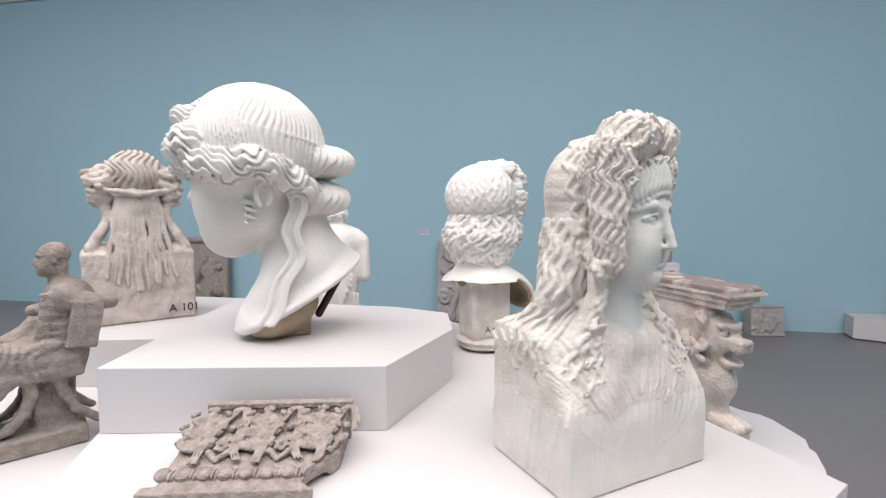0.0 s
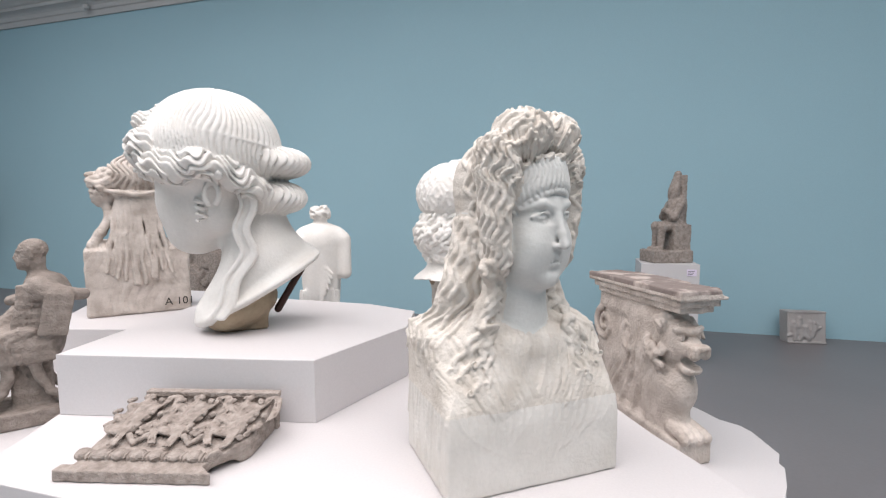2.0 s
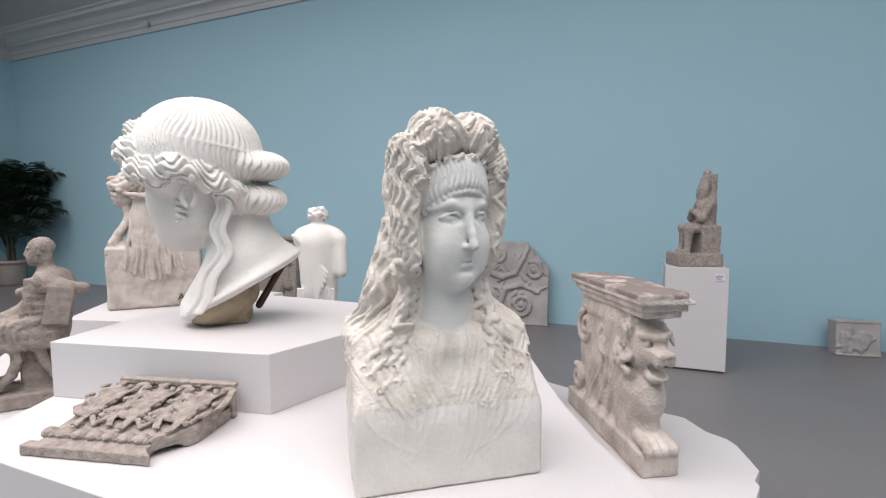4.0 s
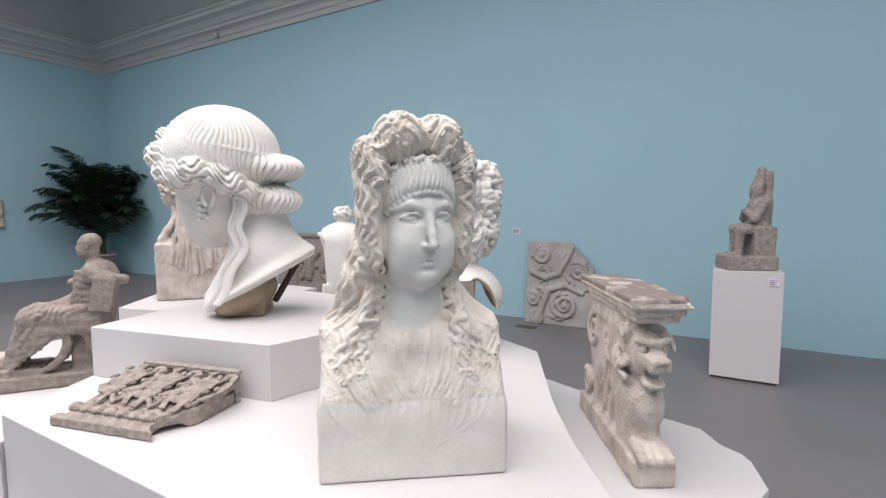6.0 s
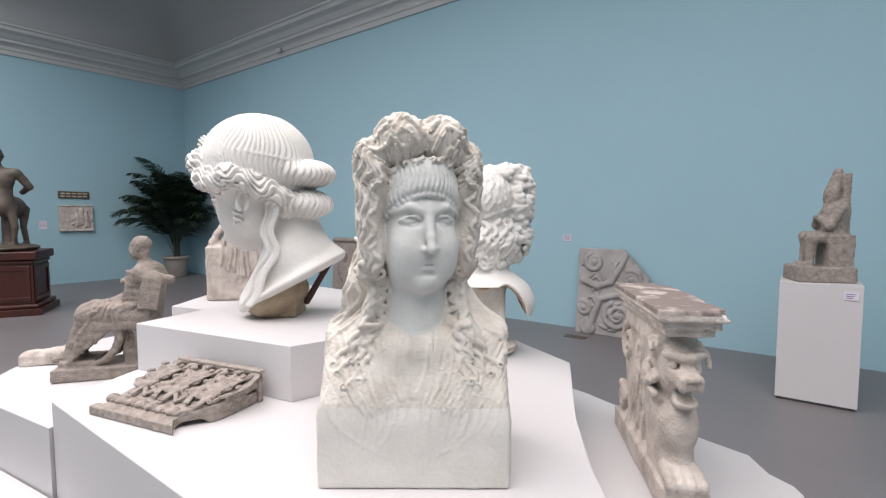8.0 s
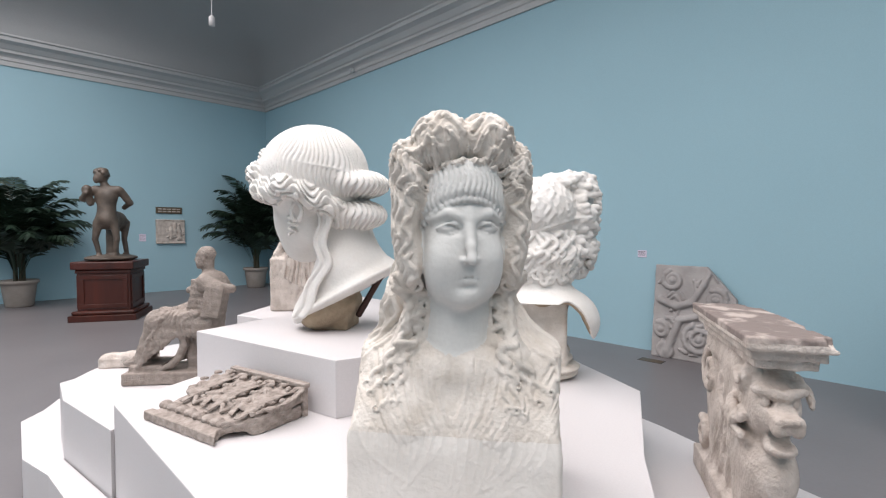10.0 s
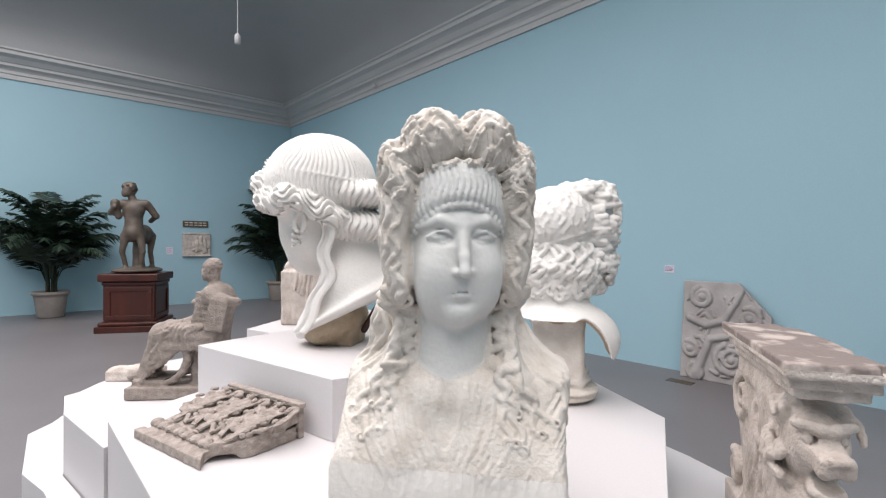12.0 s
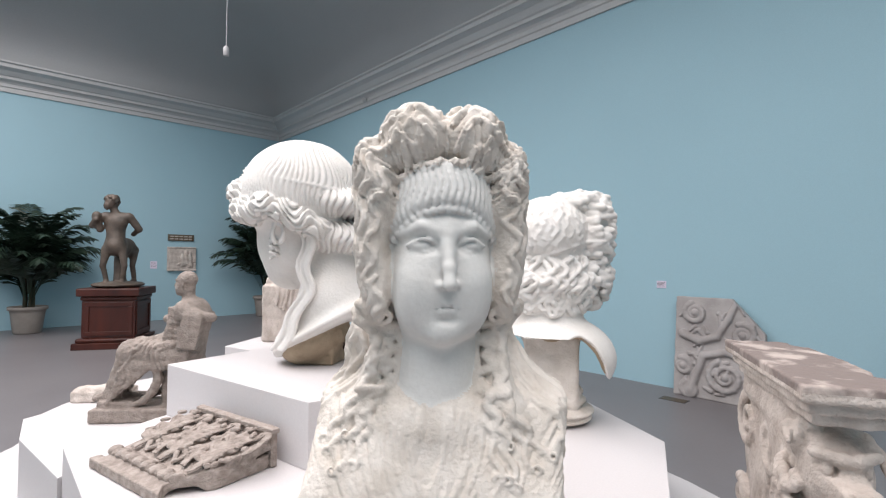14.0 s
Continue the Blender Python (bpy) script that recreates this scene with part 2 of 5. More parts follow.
structure("floor", box(bmesh.new(), X0 - 0.3, X1 + 0.3, Y0 - 0.3, Y1 + 0.3, -0.2, 0), M_FLOOR, "smooth grey screed floor with a dull sheen")
structure("wall_north", box(bmesh.new(), X0 - 0.3, X1 + 0.3, Y1, Y1 + 0.3, 0, 9.2), M_WALL, "tall plain wall painted light blue", "wall")
structure("wall_west", box(bmesh.new(), X0 - 0.3, X0, Y0, Y1, 0, 9.2), M_WALL, "tall plain end wall painted light blue", "wall")
structure("wall_south", box(bmesh.new(), X0 - 0.3, X1 + 0.3, Y0 - 0.3, Y0, 0, 9.2), M_WALL, "plain blue wall behind the sculptures", "wall")
structure("wall_east", box(bmesh.new(), X1, X1 + 0.3, Y0, Y1, 0, 9.2), M_WALL, "plain blue end wall", "wall")


def ring(bm, profile):
    """A moulding round the room from (distance from the wall, height) pairs."""
    loops = [[bm.verts.new(p) for p in ((X0 + d, Y0 + d, z), (X1 - d, Y0 + d, z), (X1 - d, Y1 - d, z), (X0 + d, Y1 - d, z))] for d, z in profile]
    for a, b in zip(loops, loops[1:]):
        for i in range(4):
            bm.faces.new((a[i], a[(i + 1) % 4], b[(i + 1) % 4], b[i]))
    return loops


bm = bmesh.new()
ring(bm, [(0.0, TOP + 0.00), (0.035, TOP + 0.00), (0.035, TOP + 0.10), (0.06, TOP + 0.12), (0.06, TOP + 0.19), (0.09, TOP + 0.23), (0.15, TOP + 0.27), (0.17, TOP + 0.27), (0.17, TOP + 0.33), (0.20, TOP + 0.35), (0.27, TOP + 0.44), (0.36, TOP + 0.49), (0.38, TOP + 0.49), (0.38, TOP + 0.57), (0.42, TOP + 0.59), (0.42, TOP + 0.63), (0.0, TOP + 0.63)])
structure("cornice", bm, M_CORNICE, "stepped grey-white plaster cornice under the cove", "cornice")
bm = bmesh.new()
cove = [(0.30 + 2.4 * (1 - math.cos(a)), TOP + 0.63 + 1.9 * math.sin(a)) for a in [math.pi / 2 * i / 12 for i in range(13)]]
loops = ring(bm, cove + [(3.6, TOP + 2.53)])
bmesh.ops.reverse_faces(bm, faces=bm.faces)
structure("ceiling", bm, M_CEIL, "coved grey plaster ceiling round a laylight", "ceiling", True)
bm = bmesh.new()
box(bm, X0 + 3.4, X1 - 3.4, Y0 + 3.4, Y1 - 3.4, TOP + 2.67, TOP + 2.72)
structure("laylight", bm, M_GLOW, "white glowing laylight in the ceiling", "skylight")

# ---- plinths: white stepped platforms of irregular outline ----


def plinth(name, outline, z0, z1, label, bevel=0.004):
    return tagged(link(name, prism(bmesh.new(), outline, z0, z1, bevel), M_PLINTH), label, "plinth", "stepped white display plinths")


plinth("display_plinth", [(-1.54, -0.485), (0.36, -0.48), (0.885, 0.069), (0.636, 0.44), (0.452, 0.777), (0.13, 1.50), (-0.45, 1.80), (-0.75, 2.1), (-2.1, 2.1), (-1.76, -0.02)], 0.02, 0.90, "large white painted plinth with an angular outline carrying busts")
plinth("display_plinth", [(-1.735, -0.05), (-0.652, 0.17), (-0.49, 0.79), (-0.58, 1.16), (-0.92, 1.28), (-2.05, 1.30)], 0.902, 1.16, "white angular block raised on the plinth under a head")
plinth("display_plinth", [(-2.75, 0.58), (-1.90, 0.80), (-2.07, 1.31), (-2.12, 1.95), (-3.1, 1.95), (-3.2, 1.2)], 0.782, 1.045, "white angular block under an aged herm")
plinth("display_plinth", [(-1.545, -0.50), (-1.77, -0.02), (-2.11, 2.1), (-3.6, 2.0), (-3.19, 0.03), (-2.81, -0.38), (-2.65, -0.485), (-2.61, -0.57), (-2.22, -0.60)], 0.02, 0.78, "white lower platform under a seated figure and a fragment")
plinth("display_plinth", [(-1.0, -0.60), (-2.04, -0.69), (-2.37, -0.77), (-3.07, -0.73), (-3.23, -0.59), (-3.45, -0.49), (-3.3, 0.0), (-2.7, -0.3), (-2.21, -0.61), (-1.54, -0.51), (-1.0, -0.50)][::-1], 0.02, 0.45, "low white step beside the platform")
plinth("display_plinth", [(0.64, 0.45), (0.895, 0.075), (1.05, 0.38), (1.207, 0.761), (1.256, 0.923), (1.24, 0.96), (1.28, 1.06), (1.229, 1.286), (1.193, 1.348), (1.101, 1.395), (1.015, 1.546), (0.842, 1.591), (0.418, 1.738), (0.09, 1.873), (-0.42, 2.02), (-0.44, 1.81), (0.14, 1.51), (0.46, 0.782)], 0.02, 0.60, "white lower platform under a carved table support")
plinth("low_plinth", [(4.30, 6.05), (4.22, 5.72), (6.3, 4.7), (6.9, 6.05)], 0.02, 0.30, "low white plinth against the blue wall with a stone fragment")


# ---- cast of a long-haired herm bust with a beaded head band ----
def wavy(a, b, n, amp, axis, phase=0.0, cycles=2.0):
    a, b, axis = np.array(a, float), np.array(b, float), np.array(axis, float)
    return [a + (b - a) * i / n + axis * amp * math.sin(phase + 2 * math.pi * cycles * i / n) for i in range(n + 1)]


def herm_bust(place):
    c = Clay((-0.36, -0.11, -0.012), (0.36, 0.47, 1.23), 0.0042)
    c.tint[:, :, c.axes[2] < 0.56] = 1
    c.slab((0, 0.205, 0.235), (0.300, 0.205, 0.235), 0.02, 0.010)
    # the breast slopes back from the front of the block to the neck
    c.slab((0, -0.098, 0.475), (0.5, 0.20, 0.40), 0.05, 0.01, (-34, 0, 0), cut=True)
    c.slab((0, 0.300, 0.40), (0.270, 0.105, 0.085), 0.05, 0.06)
    c.ball((0, 0.20, 0.41), (0.262, 0.165, 0.130), 0.06)
    for s in (-1, 1):
        c.ball((s * 0.115, 0.115, 0.30), (0.125, 0.085, 0.085), 0.06)
        c.rod((s * 0.05, 0.235, 0.49), (s * 0.225, 0.26, 0.42), 0.075, 0.055, 0.08)

    def lay(points, r0, r1, k=0.010, sink=0.35, tint=None):
        """A ridge pressed on the front of the breast or the block."""
        ys = np.array([c.reach((p[0], 0.36, p[1]), (0, -1, 0), 0.5)[1] for p in points])
        ys = np.convolve(np.pad(ys, 2, mode="edge"), np.ones(5) / 5, "valid")
        n = len(points)
        out = [np.array((p[0], y + (r0 + (r1 - r0) * i / n) * sink, p[1])) for i, (p, y) in enumerate(zip(points, ys))]
        c.strand(out, r0, r1, k, tint)
        return out

    g = np.random.RandomState(11)
    # folds of the dress fan out from low in the middle to the neckline and the shoulders
    def fan(x, y, z):
        u = x / (0.34 + 1.5 * np.clip(z - 0.20, 0, 0.4))
        return u / 0.052 + 0.55 * np.sin(17 * u + 9 * z) + 0.35 * np.sin(41 * u - 13 * z + 1)
    c.comb((-0.30, -0.11, 0.18), (0.30, 0.20, 0.52), fan, 0.006, None, lambda x, y, z: np.clip((z - 0.22) / 0.07, 0.25, 1) * np.clip((0.50 - z) / 0.05, 0, 1) * (0.75 + 0.45 * np.sin(23 * x + 14 * z + 1)), 1.0)
    # raised folds that meet low in the middle and run on over the edge of the block
    for s in (-1, 1):
        for j in range(10):
            x0, x1 = 0.035 + 0.021 * j, 0.004 + 0.015 * j + 0.006 * g.uniform()
            z0, z1 = 0.465 - 0.0010 * j * j, 0.285 - 0.006 * j
            bow = 0.012 + 0.012 * g.uniform()
            lay([(s * (x0 + (x1 - x0) * t + bow * math.sin(math.pi * t)), z0 + (z1 - z0) * t) for t in np.linspace(0, 1, 18)], 0.0036, 0.0050 + 0.0022 * g.uniform(), 0.006, 0.25)
        for j in range(9):
            x0, x1 = 0.020 + 0.031 * j, 0.090 * s + 0.020 * j * g.uniform() - 0.10
            z1 = 0.03 + 0.10 * g.uniform()
            lay([(s * x0 + (x1 - s * x0) * t * t * 0.75, 0.268 + (z1 - 0.268) * t) for t in np.linspace(0, 1, 16)], 0.0045, 0.0016, 0.006, 0.55)
    for s in (-1, 1):
        for j in range(13):
            y0 = 0.02 + 0.030 * j
            pts = [c.reach((0, y0 + 0.05 * t * math.sin(1.7 * j), 0.25 - 0.22 * t), (s, 0, 0), 0.5) for t in np.linspace(0, 1, 14)]
            c.strand([p - np.array((s * 0.0022, 0, 0)) for p in pts], 0.0046, 0.0034, 0.010)
    # neck and face
    c.rod((0, 0.165, 0.40), (0, 0.155, 0.68), 0.113, 0.094, 0.010, tint=0)
    c.ball((0, 0.125, 0.815), (0.118, 0.138, 0.172), 0.02, tint=0)
    c.ball((0, 0.086, 0.700), (0.088, 0.088, 0.082), 0.05, tint=0)
    c.ball((0, 0.026, 0.643), (0.036, 0.028, 0.026), 0.040, tint=0)
    for s in (-1, 1):
        c.ball((s * 0.058, 0.040, 0.752), (0.046, 0.046, 0.056), 0.045, tint=0)
        c.ball((s * 0.062, 0.070, 0.690), (0.036, 0.050, 0.045), 0.045, tint=0)
        c.ball((s * 0.051, -0.010, 0.834), (0.036, 0.021, 0.018), 0.014, cut=True)
        c.rod((s * 0.014, -0.006, 0.862), (s * 0.058, -0.001, 0.874), 0.0062, 0.0062, 0.020, tint=0)
        c.rod((s * 0.058, -0.001, 0.874), (s * 0.102, 0.042, 0.858), 0.0062, 0.005, 0.020, tint=0)
        c.ball((s * 0.052, 0.022, 0.832), (0.029, 0.024, 0.017), 0.004, tint=0)
        c.strand([(s * 0.022, 0.003, 0.834), (s * 0.038, -0.004, 0.845), (s * 0.058, -0.002, 0.847), (s * 0.086, 0.018, 0.833)], 0.0044, None, 0.002, tint=0)
        c.strand([(s * 0.024, 0.003, 0.826), (s * 0.050, 0.001, 0.818), (s * 0.082, 0.018, 0.828)], 0.0032, None, 0.002, tint=0)
        c.ball((s * 0.0155, -0.014, 0.748), (0.0105, 0.014, 0.010), 0.008, tint=0)
        c.ball((s * 0.008, -0.024, 0.7385), (0.0045, 0.006, 0.004), 0.003, cut=True)
        c.rod((s * 0.004, -0.005, 0.7075), (s * 0.036, 0.012, 0.7010), 0.0064, 0.003, 0.004, tint=0)
    c.rod((0, -0.002, 0.872), (0, -0.027, 0.785), 0.0115, 0.0125, 0.016, tint=0)
    c.rod((0, -0.027, 0.785), (0, -0.037, 0.750), 0.0125, 0.0145, 0.010, tint=0)
    c.strand([(-0.030, 0.010, 0.696), (-0.012, 0.000, 0.690), (0.012, 0.000, 0.690), (0.030, 0.010, 0.696)], 0.0066, None, 0.004, tint=0)
    for s in (-1, 1):
        c.rod((s * 0.036, 0.005, 0.6990), (0.0, -0.006, 0.6995), 0.0028, None, 0.0015, cut=True)
    c.ball((0, -0.004, 0.671), (0.024, 0.008, 0.006), 0.012, cut=True)
    # hair: plain cap at the back, two high waves in front, fuller sides over the ears
    c.ball((0, 0.245, 0.93), (0.146, 0.150, 0.165), 0.03, tint=1)
    c.ball((0, 0.165, 0.99), (0.138, 0.100, 0.12), 0.03, tint=1)
    for s in (-1, 1):
        c.ball((s * 0.064, 0.082, 1.078), (0.080, 0.094, 0.076), 0.025, (0, s * 20, 0), tint=1)
        c.ball((s * 0.064, 0.058, 1.046), (0.072, 0.046, 0.036), 0.03, (0, s * 24, 0), tint=1)
        c.ball((s * 0.148, 0.100, 0.975), (0.044, 0.080, 0.105), 0.03, (0, s * 14, 0), tint=1)
        c.ball((s * 0.160, 0.092, 0.870), (0.036, 0.058, 0.15), 0.03, tint=1)
        c.ball((s * 0.146, 0.092, 0.740), (0.028, 0.046, 0.085), 0.02, tint=1)
    c.ball((0, 0.105, 0.888), (0.106, 0.109, 0.062), 0.03, tint=0)
    # head band: flat ribbed cloth close to the brow with a row of beads below it
    for i in range(-26, 27):
        t = i / 26 * 1.42
        for h, q in ((0.000, 0.000), (0.020, 0.003), (0.040, 0.008), (0.060, 0.016)):
            c.ball((0.124 * math.sin(t), 0.130 - (0.139 - q) * math.cos(t), 0.820 + h + 0.118 * math.cos(t)), (0.010, 0.0085, 0.014), 0.012, tint=5)
    c.comb((-0.16, -0.05, 0.76), (0.16, 0.20, 1.04), lambda x, y, z: np.arctan2(x, 0.130 - y) * 9.0 + 0.3 * np.sin(70 * z), 0.0060, 5)
    for i in range(-11, 12):
        t = i / 11 * 1.36
        c.ball((0.124 * math.sin(t), 0.127 - 0.139 * math.cos(t), 0.794 + 0.118 * math.cos(t)), (0.0094, 0.0085, 0.0098), 0.001, tint=5)
    c.comb((-0.2, 0.2, 0.70), (0.2, 0.42, 1.15), lambda x, y, z: np.arctan2(x, z - 0.85) * 4 + 0.3 * np.sin(30 * y), 0.003, 1)
    # hair falling behind the neck on to the shoulders
    c.rod((0, 0.285, 0.86), (0, 0.275, 0.46), 0.105, 0.150, 0.03, tint=1)
    for s in (-1, 1):
        c.rod((s * 0.085, 0.250, 0.80), (s * 0.195, 0.265, 0.45), 0.058, 0.070, 0.05, tint=1)
        c.rod((s * 0.118, 0.150, 0.74), (s * 0.140, 0.135, 0.56), 0.026, 0.026, 0.02, tint=1)
        c.rod((s * 0.140, 0.135, 0.56), (s * 0.185, 0.105, 0.44), 0.028, 0.030, 0.03, tint=1)
    # waved strands from the parting across the brow and down beside the face
    laid = []
    for s in (-1, 1):
        for j in range(15):
            tilt, ph = -1.16 + 0.122 * j, 0.8 * j + (0.7 if s > 0 else 0.0)
            pts = []
            n = 44
            for i in range(n + 1):
                t = i / n
                arc = 0.06 + min(1.0, t / 0.60) * 1.52
                low = max(0.0, t - 0.60) / 0.40
                f = tilt * (1 - 0.35 * low) + 0.052 * math.sin(ph + 2 * math.pi * 5.6 * t) + 0.012 * math.sin(2.3 * ph + 31 * t)
                d = (s * math.sin(arc) * math.cos(f), math.sin(f), math.cos(arc) * math.cos(f))
                o = (0, 0.13, 0.865 - 0.185 * low)
                pts.append(c.reach(o, d) + 0.003 * np.array(d))
            laid.append((pts, g.uniform(0.0068, 0.0088)))
    for pts, r in laid:
        keep = [p for p in pts if not (abs(p[0]) < 0.128 and p[1] < 0.085 and p[2] < 1.012 - 4.5 * p[0] ** 2)]
        for p, q in zip(keep, keep[1:]):
            if np.linalg.norm(q - p) < 0.05:
                c.rod(p, q, r, None, 0.0012, tint=1)
    def waves(x, y, z):
        r = np.sqrt(x ** 2 + (y - 0.13) ** 2 + (z - 0.865) ** 2) + 1e-4
        return np.arcsin(np.clip((y - 0.13) / r, -1, 1)) / 0.085 + 0.75 * np.sin(np.arctan2(np.abs(x), z - 0.865) * 21)
    c.comb((-0.25, -0.06, 0.90), (0.25, 0.22, 1.20), waves, 0.008, 1, lambda x, y, z: np.clip((0.21 - y) / 0.03, 0, 1) * np.clip((z - 0.90) / 0.04, 0, 1), 0.8)
    for s in (-1, 1):
        # curl turned up under the ear
        c.strand([(s * (0.134 + 0.016 * math.cos(u)), 0.070 + 0.004 * u, 0.670 + 0.014 * math.sin(u)) for u in [k * 0.6 for k in range(9)]], 0.0090, 0.0060, 0.002, tint=1)
        c.strand([(s * (0.160 + 0.012 * math.cos(u)), 0.100 + 0.004 * u, 0.676 + 0.012 * math.sin(u)) for u in [k * 0.6 for k in range(9)]], 0.0085, 0.0060, 0.002, tint=1)
        # locks that fall in front of the shoulder, each ending in a small curl
        for j, (x0, x1, zl) in enumerate(((0.118, 0.165, 0.335), (0.132, 0.200, 0.318), (0.146, 0.232, 0.350), (0.158, 0.258, 0.372), (0.126, 0.180, 0.395))):
            top = [np.array((s * x0, 0.118 - 0.03 * t + 0.012 * j * 0.3, 0.70 - 0.20 * t)) for t in np.linspace(0, 1, 12)]
            top = [c.reach((0, 0.19, p[2]), (p[0] + 0.007 * math.sin(19 * i / 12 * 2 + j), p[1] - 0.19, 0), 0.4) for i, p in enumerate(top)]
            c.strand(top, 0.0115, 0.0105, 0.002, tint=1)
            fall = [(s * (x0 + (x1 - x0) * t) + 0.0085 * math.sin(15 * t + 1.9 * j), 0.50 + (zl - 0.50) * t) for t in np.linspace(0, 1, 22)]
            out = lay(fall, 0.0110, 0.0075, 0.003, -0.15, 1)
            c.rod(top[-1], out[0], 0.0110, None, 0.004, tint=1)
            e = out[-1]
            for side in (-1, 1):
                c.strand([e + np.array((side * (0.010 - 0.009 * math.cos(u)), -0.003, -0.009 * math.sin(u))) for u in [k * 0.7 for k in range(8)]], 0.0052, 0.0040, 0.001, tint=1)
        # locks over the side and the back
        for j in range(11):
            a = (s * (0.150 - 0.011 * j), 0.185 + 0.018 * j, 0.82)
            e = (s * (0.285 - 0.020 * j), 0.125 + 0.026 * j, 0.40 - 0.03 * (j % 3))
            back = wavy(a, e, 26, 0.009, (0.6, 0.8, 0), 1.3 * j, 4.6)
            c.strand([c.reach((0, 0.22, p[2]), (p[0], p[1] - 0.22, 0), 0.42) for p in back], 0.0130, 0.0085, 0.003, tint=1)
    # parting
    c.rod((0, -0.01, 1.15), (0, 0.20, 1.16), 0.008, None, 0.006, cut=True)
    c.rod((0, -0.03, 1.03), (0, -0.003, 1.15), 0.005, None, 0.005, cut=True)
    c.rough(0.0006, 26)

    def turn(p):
        t = np.clip((p[:, 2] - 0.46) / 0.16, 0, 1)
        ang = np.radians(19) * t * t * (3 - 2 * t)
        x, y = p[:, 0], p[:, 1] - 0.15
        return np.stack([x * np.cos(ang) - y * np.sin(ang), x * np.sin(ang) + y * np.cos(ang) + 0.15, p[:, 2]], 1)
    c.tint[c.tint == 5] = 0
    c.tint[:, :, c.axes[2] < 0.25] = 2
    ob = c.skin("herm_bust", [M_BLUISH, M_CREAM, M_BLOCK], None, turn)
    ob.matrix_world = place
    return tagged(ob, "grey-white plaster herm bust with long wavy locks and beaded band", "statue")


def locks(c, centre, radii, zone, n, r, seed, length=0.10, tint=None, amp=0.35, k=0.008, sway=0.0):
    """Short waved locks laid down over an ellipsoid, where zone(unit direction) allows."""
    g = np.random.RandomState(seed)
    made = 0
    for _ in range(n * 30):
        u = g.normal(size=3)
        u /= np.linalg.norm(u)
        if not zone(u):
            continue
        side = np.cross(u, (0, 0, 1.0))
        side /= np.linalg.norm(side) + 1e-6
        down = np.cross(side, u) * -1
        if down[2] > 0:
            down = -down
        p0, ph, w = np.array(centre) + u * radii, g.uniform(0, 6), g.uniform(0.7, 1.2)
        pts = []
        for i in range(7):
            t = i / 6 * length * w
            pts.append(p0 + (down + side * sway) * t + side * amp * 0.035 * math.sin(ph + 7 * i / 6) + u * 0.012 * math.sin(i / 6 * 3.1))
        c.strand(pts, r * 1.1, r * 0.75, k, tint)
        if g.uniform() < 0.45:
            c.ball(pts[-1] + side * r * 0.8, r * 1.25, k, tint=tint)
        made += 1
        if made == n:
            break


